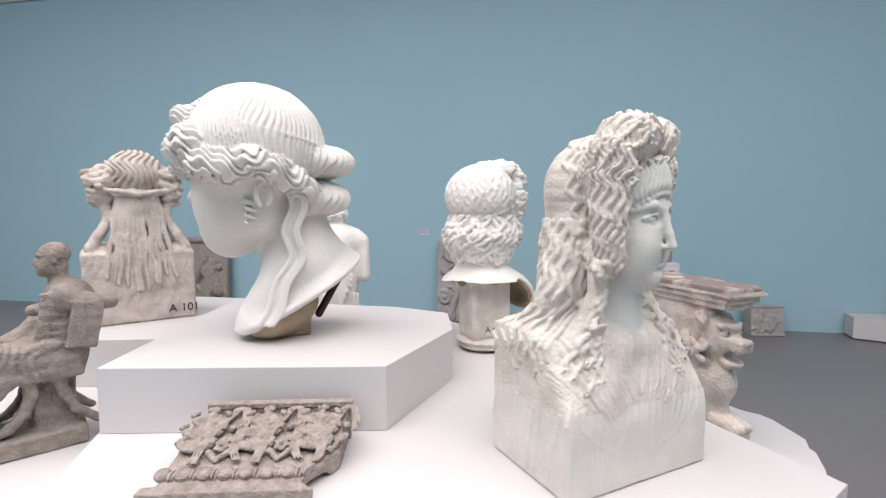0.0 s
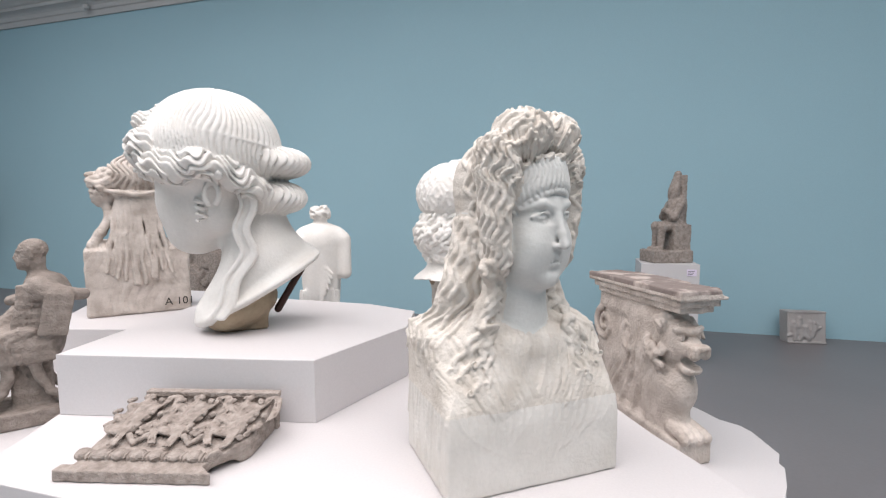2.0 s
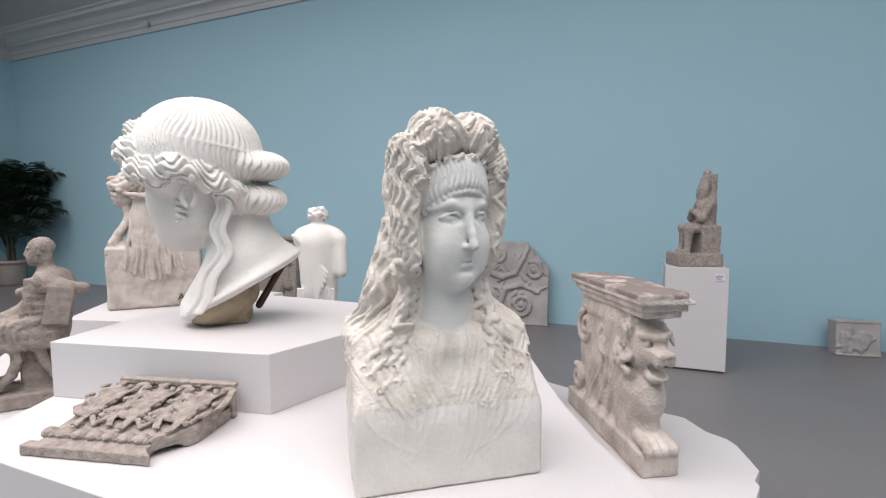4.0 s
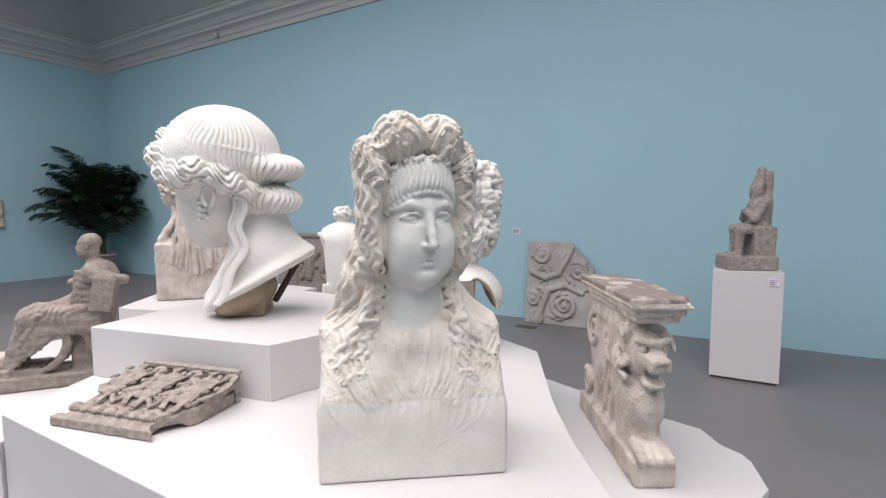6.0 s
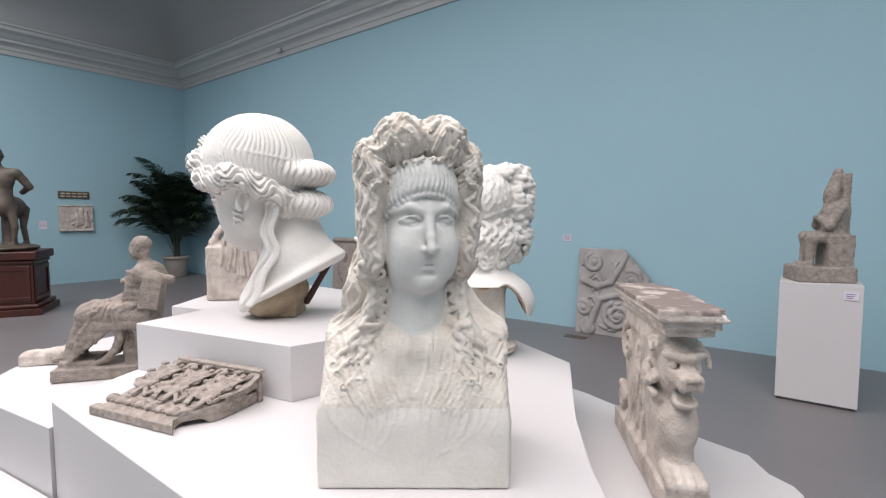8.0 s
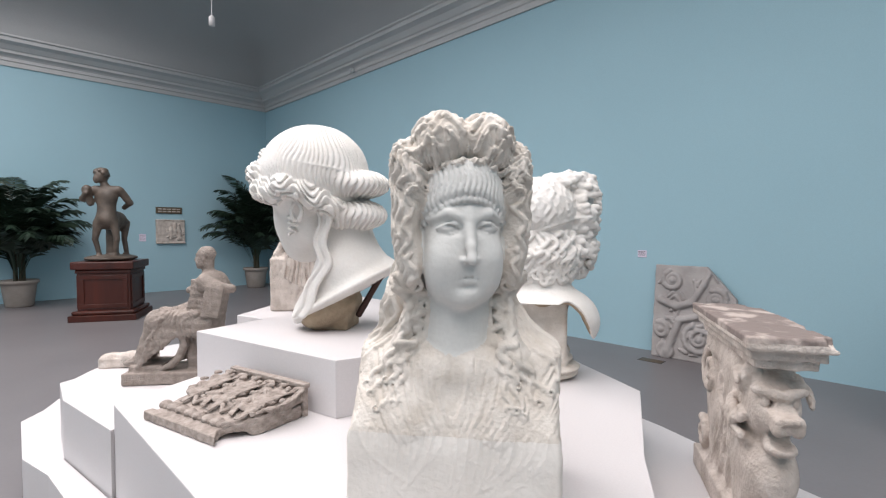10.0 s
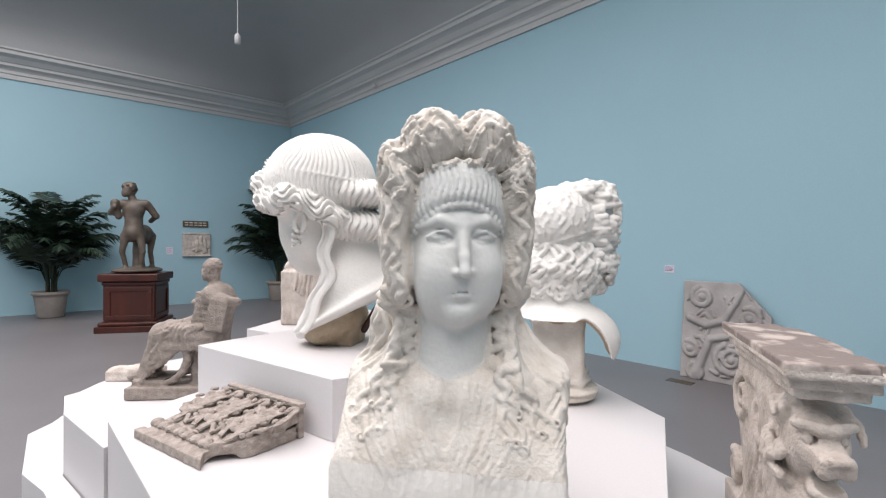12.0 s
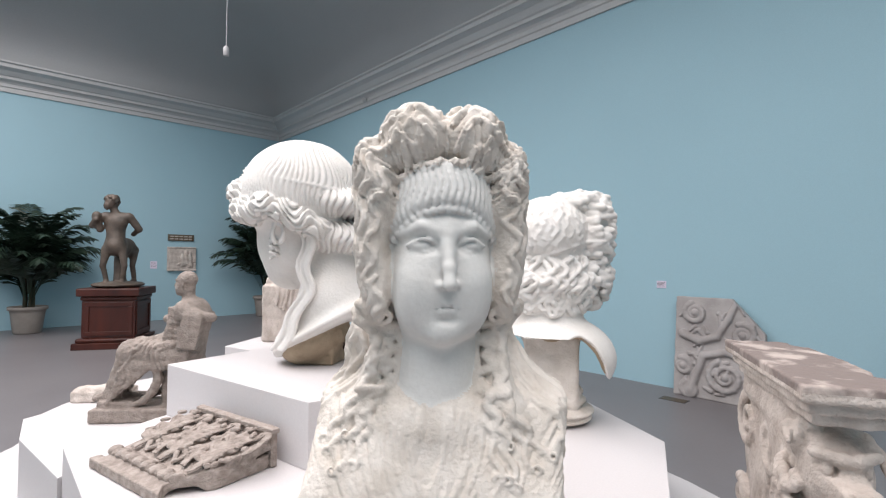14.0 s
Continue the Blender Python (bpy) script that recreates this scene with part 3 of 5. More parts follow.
# ---- colossal head with curled hair, tilted on its neck ----
def colossal_head(place):
    c = Clay((-0.48, -0.36, -0.01), (0.46, 0.42, 1.21), 0.0056)
    c.ball((-0.05, 0.02, 0.885), (0.305, 0.31, 0.285), 0.02, tint=3)
    c.comb((-0.50, -0.42, 0.80), (0.50, 0.46, 1.24), lambda x, y, z: np.arctan2(y - 0.02, x + 0.03) * 13.0 + 0.55 * np.sin(z * 21 + 3 * np.arctan2(y - 0.02, x + 0.03)) + 0.8 * np.sin(3 * np.arctan2(y - 0.02, x + 0.03)) + 0.5 * np.sin(7 * np.arctan2(y - 0.02, x + 0.03) + 9 * z), 0.013, None, lambda x, y, z: (np.hypot(x + 0.03, y - 0.02) - 0.05) / 0.10)
    # face turned away and down
    c.ball((-0.13, 0.10, 0.66), (0.20, 0.20, 0.27), 0.04)
    c.ball((-0.17, 0.13, 0.48), (0.11, 0.11, 0.10), 0.06)
    c.rod((-0.285, 0.215, 0.745), (-0.322, 0.243, 0.660), 0.018, 0.026, 0.02)
    c.ball((-0.288, 0.217, 0.603), (0.036, 0.036, 0.016), 0.012)
    c.ball((-0.280, 0.211, 0.570), (0.034, 0.034, 0.017), 0.012)
    c.ball((-0.245, 0.185, 0.500), (0.055, 0.055, 0.045), 0.03)
    c.ball((-0.05, -0.05, 0.62), (0.13, 0.12, 0.14), 0.05)
    # neck flaring into a cut rim
    c.rod((0.08, 0.07, 0.62), (0.17, 0.06, 0.32), 0.160, 0.185, 0.05)
    c.rod((0.17, 0.06, 0.37), (0.36, 0.06, 0.365), 0.10, 0.035, 0.12)
    c.rod((0.12, -0.03, 0.34), (-0.08, -0.02, 0.10), 0.14, 0.085, 0.08)
    c.ball((0.13, 0.03, 0.205), (0.345, 0.255, 0.046), 0.05, (0, -29, 0))
    c.slab((0.241, 0.03, 0.004), (0.45, 0.40, 0.20), 0.012, 0.01, (0, -29, 0), cut=True)
    # raw hollow core under the rim
    c.ball((0.040, 0.03, 0.115), (0.185, 0.205, 0.108), 0.006, (0, -24, 0), tint=1)
    c.slab((0.06, 0.05, 0.04), (0.105, 0.11, 0.04), 0.02, 0.012, tint=1)
    # fillet
    c.strand([(-0.03 + 0.280 * math.cos(a), 0.02 + 0.297 * math.sin(a), 0.925 - 0.05 * math.cos(a)) for a in [i / 30 * 2 * math.pi for i in range(31)]], 0.012, None, 0.003, tint=0)
    # rolls of hair below the fillet
    for cx, cy, cz, rx, ry, rz in ((0.255, -0.02, 0.825, 0.135, 0.17, 0.072), (0.235, 0.0, 0.655, 0.135, 0.17, 0.078)):
        c.ball((cx, cy, cz), (rx, ry, rz), 0.02, tint=4)
        c.ball((cx - 0.09, cy - 0.10, cz), (0.075, 0.09, rz * 0.95), 0.02, tint=4)
        c.ball((cx - 0.13, cy - 0.145, cz), (0.035, 0.035, rz * 0.8), 0.012, tint=4)
    c.comb((-0.1, -0.42, 0.54), (0.50, 0.46, 0.93), lambda x, y, z: (x * 0.80 + y * 0.65 + 0.012 * np.sin(38 * z + 14 * x)) / 0.031, 0.022, 4)
    c.rod((0.10, -0.26, 0.74), (0.44, -0.08, 0.735), 0.016, None, 0.02, cut=True)
    # waved hair round the face and over the ear
    c.ball((-0.10, 0.0, 0.815), (0.272, 0.272, 0.115), 0.02, tint=5)
    for x, y, z, q in ((-0.30, -0.08, 0.88, 0.105), (-0.33, 0.04, 0.86, 0.10), (-0.26, -0.15, 0.79, 0.085), (-0.19, -0.21, 0.77, 0.075), (-0.10, -0.25, 0.80, 0.075), (-0.01, -0.245, 0.775, 0.07), (0.06, -0.22, 0.73, 0.07), (0.12, -0.18, 0.69, 0.065), (-0.34, 0.10, 0.80, 0.07)):
        c.ball((x, y, z), (q, q, q * 0.8), 0.02, tint=5)
    c.comb((-0.50, -0.42, 0.60), (0.30, 0.46, 1.0), lambda x, y, z: (0.85 * z + 0.30 * x + 0.030 * np.sin(30 * x + 22 * y) + 0.012 * np.sin(62 * x - 36 * y + 25 * z)) / 0.034, 0.027, 5)
    c.ball((-0.33, 0.02, 1.00), (0.062, 0.06, 0.052), 0.02)
    c.comb((-0.42, -0.08, 0.94), (-0.24, 0.12, 1.07), lambda x, y, z: (z + 0.5 * x) / 0.032 + 0.6 * np.sin(50 * x + 40 * y), 0.022)
    # ear, side curl and the long locks along the neck
    c.strand([(-0.055 + 0.030 * math.cos(a), -0.225, 0.665 + 0.05 * math.sin(a)) for a in [i / 10 * 5.2 - 1 for i in range(11)]], 0.012, None, 0.004)
    for j in range(5):
        pts = []
        for i in range(26):
            t = i / 25
            pts.append((0.045 - 0.15 * max(0, t - 0.45) ** 1.3 * 2 + 0.020 * math.sin(15 * t + 0.5) * (1 - 0.4 * t) + 0.015 * j, -0.195 + 0.03 * math.sin(3.1 * t) - 0.045 * t * (1 - t) + 0.012 * math.sin(1.3 * j), 0.66 - 0.56 * t))
        c.strand(pts, 0.0110, 0.0120, 0.002)
    c.strand([(-0.105 + 0.020 * math.cos(u), -0.170 + 0.014 * math.sin(u), 0.655 - 0.0042 * k) for k, u in [(k, k * 0.85) for k in range(28)]], 0.0105, 0.0075, 0.002)
    # iron prop
    c.rod((0.215, 0.0, 0.085), (0.35, 0.0, 0.315), 0.018, None, 0.003, tint=2)
    c.rough(0.0009, 16, 4)
    c.tint[c.tint > 2] = 0
    ob = c.skin("colossal_head", [M_WHITE, M_RAW, M_IRON])
    ob.matrix_world = place
    return tagged(ob, "colossal white plaster head with curled hair, tilted on an iron prop", "statue")


# ---- bearded bust seen from behind on a small round foot ----
def bearded_bust(place):
    c = Clay((-0.46, -0.32, -0.01), (0.44, 0.32, 1.30), 0.006)
    for r, z, h in ((0.180, 0.030, 0.035), (0.190, 0.062, 0.035), (0.150, 0.115, 0.035), (0.135, 0.160, 0.03)):
        c.ball((-0.01, 0, z), (r * 0.95, r * 0.95, h), 0.012, tint=1)
    # thin cast shell of the shoulders, short at the back and long over the breast
    def shell(x, y, z):
        q = [(x + 0.02) / 0.29, y / 0.315, (z - 0.34) / 0.225]
        r = np.sqrt(q[0] ** 2 + q[1] ** 2 + q[2] ** 2) + 1e-6
        g = np.sqrt((q[0] / 0.29) ** 2 + (q[1] / 0.315) ** 2 + (q[2] / 0.225) ** 2) + 1e-6
        d = np.abs(r * (r - 1) / g + 0.021) - 0.021
        return np.maximum(d, 0.46 - 0.24 * np.clip((x - 0.09) / 0.15, 0, 1) ** 1.4 + 1.1 * np.maximum(0, np.abs(y) - 0.15) * np.clip((x - 0.05) / 0.1, 0, 1) - z + 0.010 * np.sin(19 * y + 11 * x))
    c.form(shell, (-0.34, -0.34, 0.12), (0.34, 0.34, 0.58), 0.006)
    gx, gy, gz = np.meshgrid(*c.axes, indexing="ij", sparse=True)
    c.tint[(((gx + 0.02) / 0.275) ** 2 + (gy / 0.30) ** 2 + ((gz - 0.34) / 0.21) ** 2 < 1) & (gz > 0.17)] = 2
    c.slab((-0.02, 0.0, 0.30), (0.105, 0.095, 0.24), 0.02, 0.03, tint=2)
    c.slab((-0.03, -0.02, 0.28), (0.125, 0.105, 0.20), 0.02, 0.03, tint=1)
    c.slab((-0.01, 0.15, 0.44), (0.05, 0.06, 0.11), 0.02, 0.02, (25, 0, 0), tint=2)
    c.rod((-0.04, 0.0, 0.5), (-0.03, 0.0, 0.82), 0.15, 0.17, 0.04)
    # close-combed crown over a mane of waved locks
    c.ball((-0.05, 0.0, 1.00), (0.198, 0.218, 0.200), 0.03)
    c.ball((-0.05, 0.0, 0.745), (0.205, 0.195, 0.165), 0.03)
    g = np.random.RandomState(9)
    laid = []
    for j in range(54):
        az, ph, cyc, short = j / 54 * 2 * math.pi + g.uniform(-0.04, 0.04), g.uniform(0, 6), g.uniform(2.6, 3.6), j % 2
        pts = []
        for i in range(21):
            e = 1.50 - (0.35 * short) - i / 20 * (1.95 - 0.35 * short)
            w = az + (0.07 / max(0.25, math.cos(e))) * math.sin(ph * 0.4 + 2 * math.pi * cyc * i / 20)
            d = np.array((math.cos(w) * math.cos(e), math.sin(w) * math.cos(e), math.sin(e)))
            pts.append(c.reach((-0.05, 0, 0.99), d) - 0.004 * d)
        laid.append((pts, g.uniform(0.009, 0.0125), 0.006))
    for j in range(68):
        az, ph, cyc, z0 = j / 68 * 4 * math.pi + g.uniform(-0.06, 0.06), g.uniform(0, 6), g.uniform(1.4, 2.4), 0.87 if j < 34 else 0.78
        z1 = g.uniform(0.585, 0.63)
        pts = []
        for i in range(17):
            z = z0 + (z1 - z0) * i / 16
            w = az + 0.13 * math.sin(ph + 2 * math.pi * cyc * i / 16)
            d = np.array((math.cos(w), math.sin(w), 0))
            pts.append(c.reach((-0.05, 0, z), d) + d * (0.004 + 0.010 * math.sin(i / 16 * 9 + ph)))
        laid.append((pts, g.uniform(0.012, 0.016), 0.004))
        e, side = pts[-1], np.array((-math.sin(az), math.cos(az), 0))
        laid.append(([e + side * 0.017 * (1 - math.cos(u)) * (1 if j % 2 else -1) - np.array((0, 0, 0.017 * math.sin(u))) for u in [k * 0.6 for k in range(7)]], 0.011, 0.003))
    for pts, r, k in laid:
        c.strand(pts, r, r * 0.85, k)
    # thick curls framing the far side, and the beard
    c.ball((0.15, 0.10, 0.99), (0.085, 0.14, 0.215), 0.03, (0, 8, 0))
    c.ball((0.13, 0.10, 0.76), (0.10, 0.13, 0.15), 0.04)
    locks(c, (0.155, 0.09, 1.00), (0.085, 0.145, 0.22), lambda u: u[0] > -0.5, 85, 0.019, 33, 0.05, None, 1.6, 0.006)
    locks(c, (0.13, 0.09, 0.77), (0.10, 0.135, 0.16), lambda u: u[0] > -0.3, 45, 0.019, 34, 0.065, None, 1.4, 0.006)
    locks(c, (0.07, 0.05, 1.175), (0.11, 0.12, 0.045), lambda u: u[2] > 0, 20, 0.019, 35, 0.05, None, 1.4, 0.006)
    band = []
    for i in range(49):
        t = i / 48 * 2 * math.pi
        z = 0.885 + 0.075 * math.cos(t)
        band.append(c.reach((-0.05, 0, z), (math.cos(t), math.sin(t), 0)) - np.array((0.004 * math.cos(t), 0.004 * math.sin(t), 0)))
    c.strand(band, 0.0125, None, 0.002, tint=0)
    c.rough(0.0010, 18, 7)
    c.tint[c.tint > 2] = 0
    ob = c.skin("bearded_bust", [M_WHITE, M_CREAM, M_RAW])
    ob.matrix_world = place
    return tagged(ob, "white plaster bearded bust with curly hair on a round foot", "statue")


# ---- aged herm seen from behind ----
def aged_herm(place):
    c = Clay((-0.36, -0.06, -0.01), (0.36, 0.46, 1.30), 0.0065)
    c.slab((0, 0.19, 0.25), (0.305, 0.175, 0.25), 0.02, 0.02)
    c.slab((0, 0.20, 0.47), (0.285, 0.14, 0.09), 0.05, 0.05)
    c.rod((0, 0.2, 0.5), (0, 0.2, 0.95), 0.13, 0.12, 0.04)
    c.ball((0, 0.2, 1.04), (0.175, 0.19, 0.18), 0.03)
    c.comb((-0.25, -0.05, 0.88), (0.25, 0.46, 1.30), lambda x, y, z: (x + 0.012 * np.sin(40 * z)) / 0.036 + 0.6 * np.sin(30 * z + 10 * x), 0.022)
    for s in (-1, 1):
        c.ball((s * 0.185, 0.16, 0.98), (0.055, 0.09, 0.13), 0.02)
        locks(c, (s * 0.185, 0.16, 0.98), (0.055, 0.09, 0.13), lambda u: True, 22, 0.02, 42 + s, 0.06, None, 1.2, 0.010)
        c.strand([(s * 0.17, 0.14, 0.86), (s * 0.15, 0.1, 0.74), (s * 0.21, 0.08, 0.62), (s * 0.26, 0.07, 0.53)], 0.035, 0.03, 0.02)
    c.strand([(-0.18, 0.06, 0.93), (-0.09, 0.01, 0.92), (0, 0.0, 0.90), (0.09, 0.01, 0.92), (0.18, 0.06, 0.93)], 0.018, None, 0.008)
    for j in range(11):
        a = (j - 5) / 5
        c.strand(wavy((a * 0.10, 0.04 + 0.04 * a * a, 0.92), (a * 0.185 + 0.01 * math.sin(j * 2), 0.004, 0.22 + 0.11 * abs(a) + 0.05 * math.sin(j * 3.1)), 12, 0.006, (1, 0, 0), j, 2.5), 0.021, 0.012, 0.003)
    c.comb((-0.36, -0.06, 0.02), (0.36, 0.12, 0.62), lambda x, y, z: (x * (0.8 + 0.5 * z) + 0.01 * np.sin(24 * z)) / 0.045 + 0.4 * np.sin(16 * z + 9 * x), 0.007, None, lambda x, y, z: 1 - 0.4 * np.abs(x) / 0.3)
    c.rough(0.002, 14, 9)
    ob = c.skin("aged_herm", M_AGED)
    ob.matrix_world = place
    return tagged(ob, "stained pinkish plaster herm with long ribbed hair", "statue")


# ---- seated figure on a curved chair ----
def seated_figure(place):
    c = Clay((-0.04, -0.04, -0.01), (0.68, 0.36, 0.96), 0.0054)
    c.slab((0.25, 0.15, 0.04), (0.26, 0.15, 0.04), 0.01, 0.008)
    c.slab((0.11, 0.15, 0.10), (0.09, 0.12, 0.022), 0.01, 0.006)
    c.slab((0.41, 0.16, 0.19), (0.075, 0.08, 0.13), 0.02, 0.02)
    for y in (0.05, 0.25):
        c.strand([(0.33, y, 0.33), (0.335, y, 0.25), (0.31, y, 0.18), (0.26, y, 0.12), (0.19, y, 0.09)], 0.026, 0.018, 0.01)
        c.strand([(0.42, y, 0.33), (0.44, y, 0.24), (0.48, y, 0.15), (0.55, y, 0.085)], 0.024, 0.018, 0.01)
    c.slab((0.36, 0.15, 0.335), (0.15, 0.14, 0.022), 0.02, 0.012)
    c.slab((0.51, 0.15, 0.50), (0.02, 0.13, 0.15), 0.02, 0.012, (0, 14, 0))
    c.rod((0.44, 0.15, 0.40), (0.49, 0.15, 0.66), 0.105, 0.085, 0.05)
    c.rod((0.47, 0.07, 0.68), (0.47, 0.24, 0.68), 0.06, 0.06, 0.04)
    c.rod((0.46, 0.15, 0.70), (0.45, 0.15, 0.79), 0.038, 0.036, 0.02)
    c.ball((0.438, 0.15, 0.838), (0.054, 0.049, 0.072), 0.02)
    c.ball((0.386, 0.15, 0.83), (0.010, 0.010, 0.016), 0.010)
    for y in (0.09, 0.20):
        c.rod((0.43, y, 0.40), (0.17, y, 0.42), 0.085, 0.066, 0.04)
        c.rod((0.17, y, 0.41), (0.07, y, 0.16), 0.062, 0.042, 0.04)
        c.rod((0.07, y, 0.145), (-0.015, y, 0.130), 0.033, 0.020, 0.02)
    c.rod((0.47, 0.05, 0.68), (0.55, 0.03, 0.64), 0.045, 0.04, 0.02)
    c.rod((0.55, 0.03, 0.64), (0.62, 0.05, 0.63), 0.038, 0.03, 0.02)
    c.rod((0.50, 0.03, 0.645), (0.36, 0.10, 0.62), 0.036, 0.026, 0.02)
    c.rod((0.46, 0.24, 0.66), (0.34, 0.22, 0.50), 0.045, 0.035, 0.02)
    c.rod((0.34, 0.22, 0.50), (0.22, 0.17, 0.46), 0.035, 0.025, 0.02)
    for j in range(9):
        t = j / 8
        c.strand(wavy((0.43 - 0.20 * t, 0.02 + 0.02 * t, 0.47 - 0.02 * t), (0.30 - 0.22 * t, 0.035, 0.33 - 0.21 * t), 7, 0.010, (0.5, 0.3, 1), j, 1.3), 0.016, 0.012, 0.010)
        c.strand(wavy((0.39 + 0.12 * t, 0.055, 0.69), (0.36 + 0.14 * t, 0.045, 0.42), 6, 0.006, (1, 0, 0), j, 1), 0.010, 0.007, 0.012)
        c.strand(wavy((0.21, 0.02 + 0.03 * j, 0.44), (0.10, 0.03 + 0.025 * j, 0.18), 6, 0.008, (1, 0.4, 0), j, 1.4), 0.014, 0.012, 0.008)
    c.comb((-0.04, -0.04, 0.14), (0.40, 0.36, 0.50), lambda x, y, z: (0.85 * x - 0.35 * z + 0.45 * y) / 0.034 + 0.7 * np.sin(19 * z + 14 * y) + 0.5 * np.sin(33 * x + 21 * z), 0.009, None, lambda x, y, z: 0.65 + 0.5 * np.sin(23 * x + 17 * z + 9 * y))
    c.comb((0.34, -0.04, 0.42), (0.68, 0.36, 0.70), lambda x, y, z: (x + 0.5 * z - 0.3 * y) / 0.028 + 0.9 * np.sin(16 * z + 11 * x), 0.0015)
    # head: short curls, brow, nose, mouth and chin
    c.ball((0.412, 0.15, 0.800), (0.030, 0.034, 0.036), 0.02)
    c.ball((0.397, 0.15, 0.776), (0.013, 0.017, 0.013), 0.012)
    c.rod((0.388, 0.15, 0.856), (0.377, 0.15, 0.826), 0.006, 0.008, 0.008)
    c.rod((0.391, 0.124, 0.862), (0.391, 0.176, 0.862), 0.006, None, 0.010)
    for y in (0.13, 0.17):
        c.ball((0.383, y, 0.848), (0.010, 0.012, 0.007), 0.006, cut=True)
    c.rod((0.381, 0.137, 0.800), (0.381, 0.163, 0.800), 0.003, None, 0.003, cut=True)
    for y in (0.098, 0.202):
        c.ball((0.440, y, 0.830), (0.010, 0.007, 0.018), 0.004)
    c.ball((0.446, 0.15, 0.866), (0.056, 0.054, 0.052), 0.008)
    c.comb((0.36, 0.08, 0.83), (0.53, 0.22, 0.95), lambda x, y, z: x / 0.016 + 0.9 * np.sin(y * 190) + 0.7 * np.sin(z * 170), 0.006, None, lambda x, y, z: np.clip((x - 0.385 + 2.2 * np.maximum(0, z - 0.875)) / 0.02, 0, 1))
    # panel of the chair back under the arm
    c.slab((0.52, 0.005, 0.545), (0.055, 0.016, 0.105), 0.008, 0.006, (0, 10, 0))
    c.rough(0.0013, 24, 5)
    ob = c.skin("seated_figure", M_SEAT)
    ob.matrix_world = place
    return tagged(ob, "brown patinated plaster figure seated on a chair with curved legs", "statue")


# ---- small draped standing figure ----
def draped_figure(place):
    c = Clay((-0.26, -0.2, -0.01), (0.26, 0.2, 0.92), 0.009)
    c.rod((0, 0, 0.08), (0, 0, 0.62), 0.115, 0.15, 0.05)
    c.rod((-0.11, 0, 0.66), (0.11, 0, 0.66), 0.07, 0.07, 0.05)
    c.rod((0, 0, 0.66), (0, 0, 0.76), 0.045, 0.04, 0.02)
    c.ball((0, 0, 0.81), (0.052, 0.058, 0.062), 0.01)
    c.rod((0.16, -0.02, 0.64), (0.17, -0.05, 0.42), 0.05, 0.045, 0.04)
    c.slab((0, 0, 0.03), (0.17, 0.15, 0.03), 0.02, 0.01)
    for j in range(10):
        c.strand(wavy((-0.15 + 0.026 * j, -0.10, 0.68 - 0.012 * j), (0.10 - 0.012 * j, -0.13, 0.42 - 0.034 * j), 7, 0.008, (1, 0, 0.5), j, 1), 0.014, 0.011, 0.008)
        c.rod((-0.12 + 0.027 * j, -0.10, 0.30), (-0.13 + 0.029 * j, -0.11, 0.05), 0.013, 0.015, 0.01)
    locks(c, (0, 0, 0.82), (0.052, 0.058, 0.058), lambda u: u[2] > 0, 30, 0.009, 61, 0.03, None, 0.6, 0.004)
    ob = c.skin("draped_figure", M_WHITE)
    ob.matrix_world = place
    return tagged(ob, "small white plaster draped standing figure seen from behind", "statue")


# ---- seated figure with a tall crown against a back pillar ----
def crowned_figure(place):
    c = Clay((-0.28, -0.22, -0.01), (0.30, 0.22, 1.18), 0.0095)
    c.slab((0, 0, 0.075), (0.25, 0.19, 0.075), 0.008, 0.008)
    c.slab((0.13, 0, 0.30), (0.11, 0.15, 0.17), 0.01, 0.01)
    c.slab((0.19, 0, 0.66), (0.035, 0.06, 0.42), 0.02, 0.01)
    c.rod((0.11, 0, 0.46), (0.12, 0, 0.70), 0.095, 0.11, 0.04)
    for y in (-0.06, 0.06):
        c.rod((0.12, y, 0.45), (-0.10, y, 0.44), 0.07, 0.06, 0.03)
        c.rod((-0.10, y, 0.44), (-0.11, y, 0.20), 0.055, 0.042, 0.03)
        c.rod((-0.10, y, 0.17), (-0.19, y, 0.165), 0.035, 0.025, 0.02)
        c.rod((0.10, y * 2.1, 0.72), (0.02, y * 2.0, 0.56), 0.05, 0.045, 0.03)
        c.rod((0.02, y * 2.0, 0.56), (-0.03, y * 0.4, 0.64), 0.042, 0.03, 0.03)
    c.ball((0.075, 0, 0.83), (0.07, 0.062, 0.085), 0.03)
    c.rod((0.08, 0, 0.88), (0.125, 0, 1.08), 0.07, 0.042, 0.02)
    c.ball((0.128, 0, 1.10), (0.035, 0.035, 0.03), 0.02)
    c.rod((0.02, 0, 0.78), (0.02, 0, 0.72), 0.014, 0.012, 0.01)
    c.rough(0.003, 14, 12)
    ob = c.skin("crowned_figure", M_STONE)
    ob.matrix_world = place
    return tagged(ob, "weathered brown figure with a tall crown seated against a pillar", "statue")


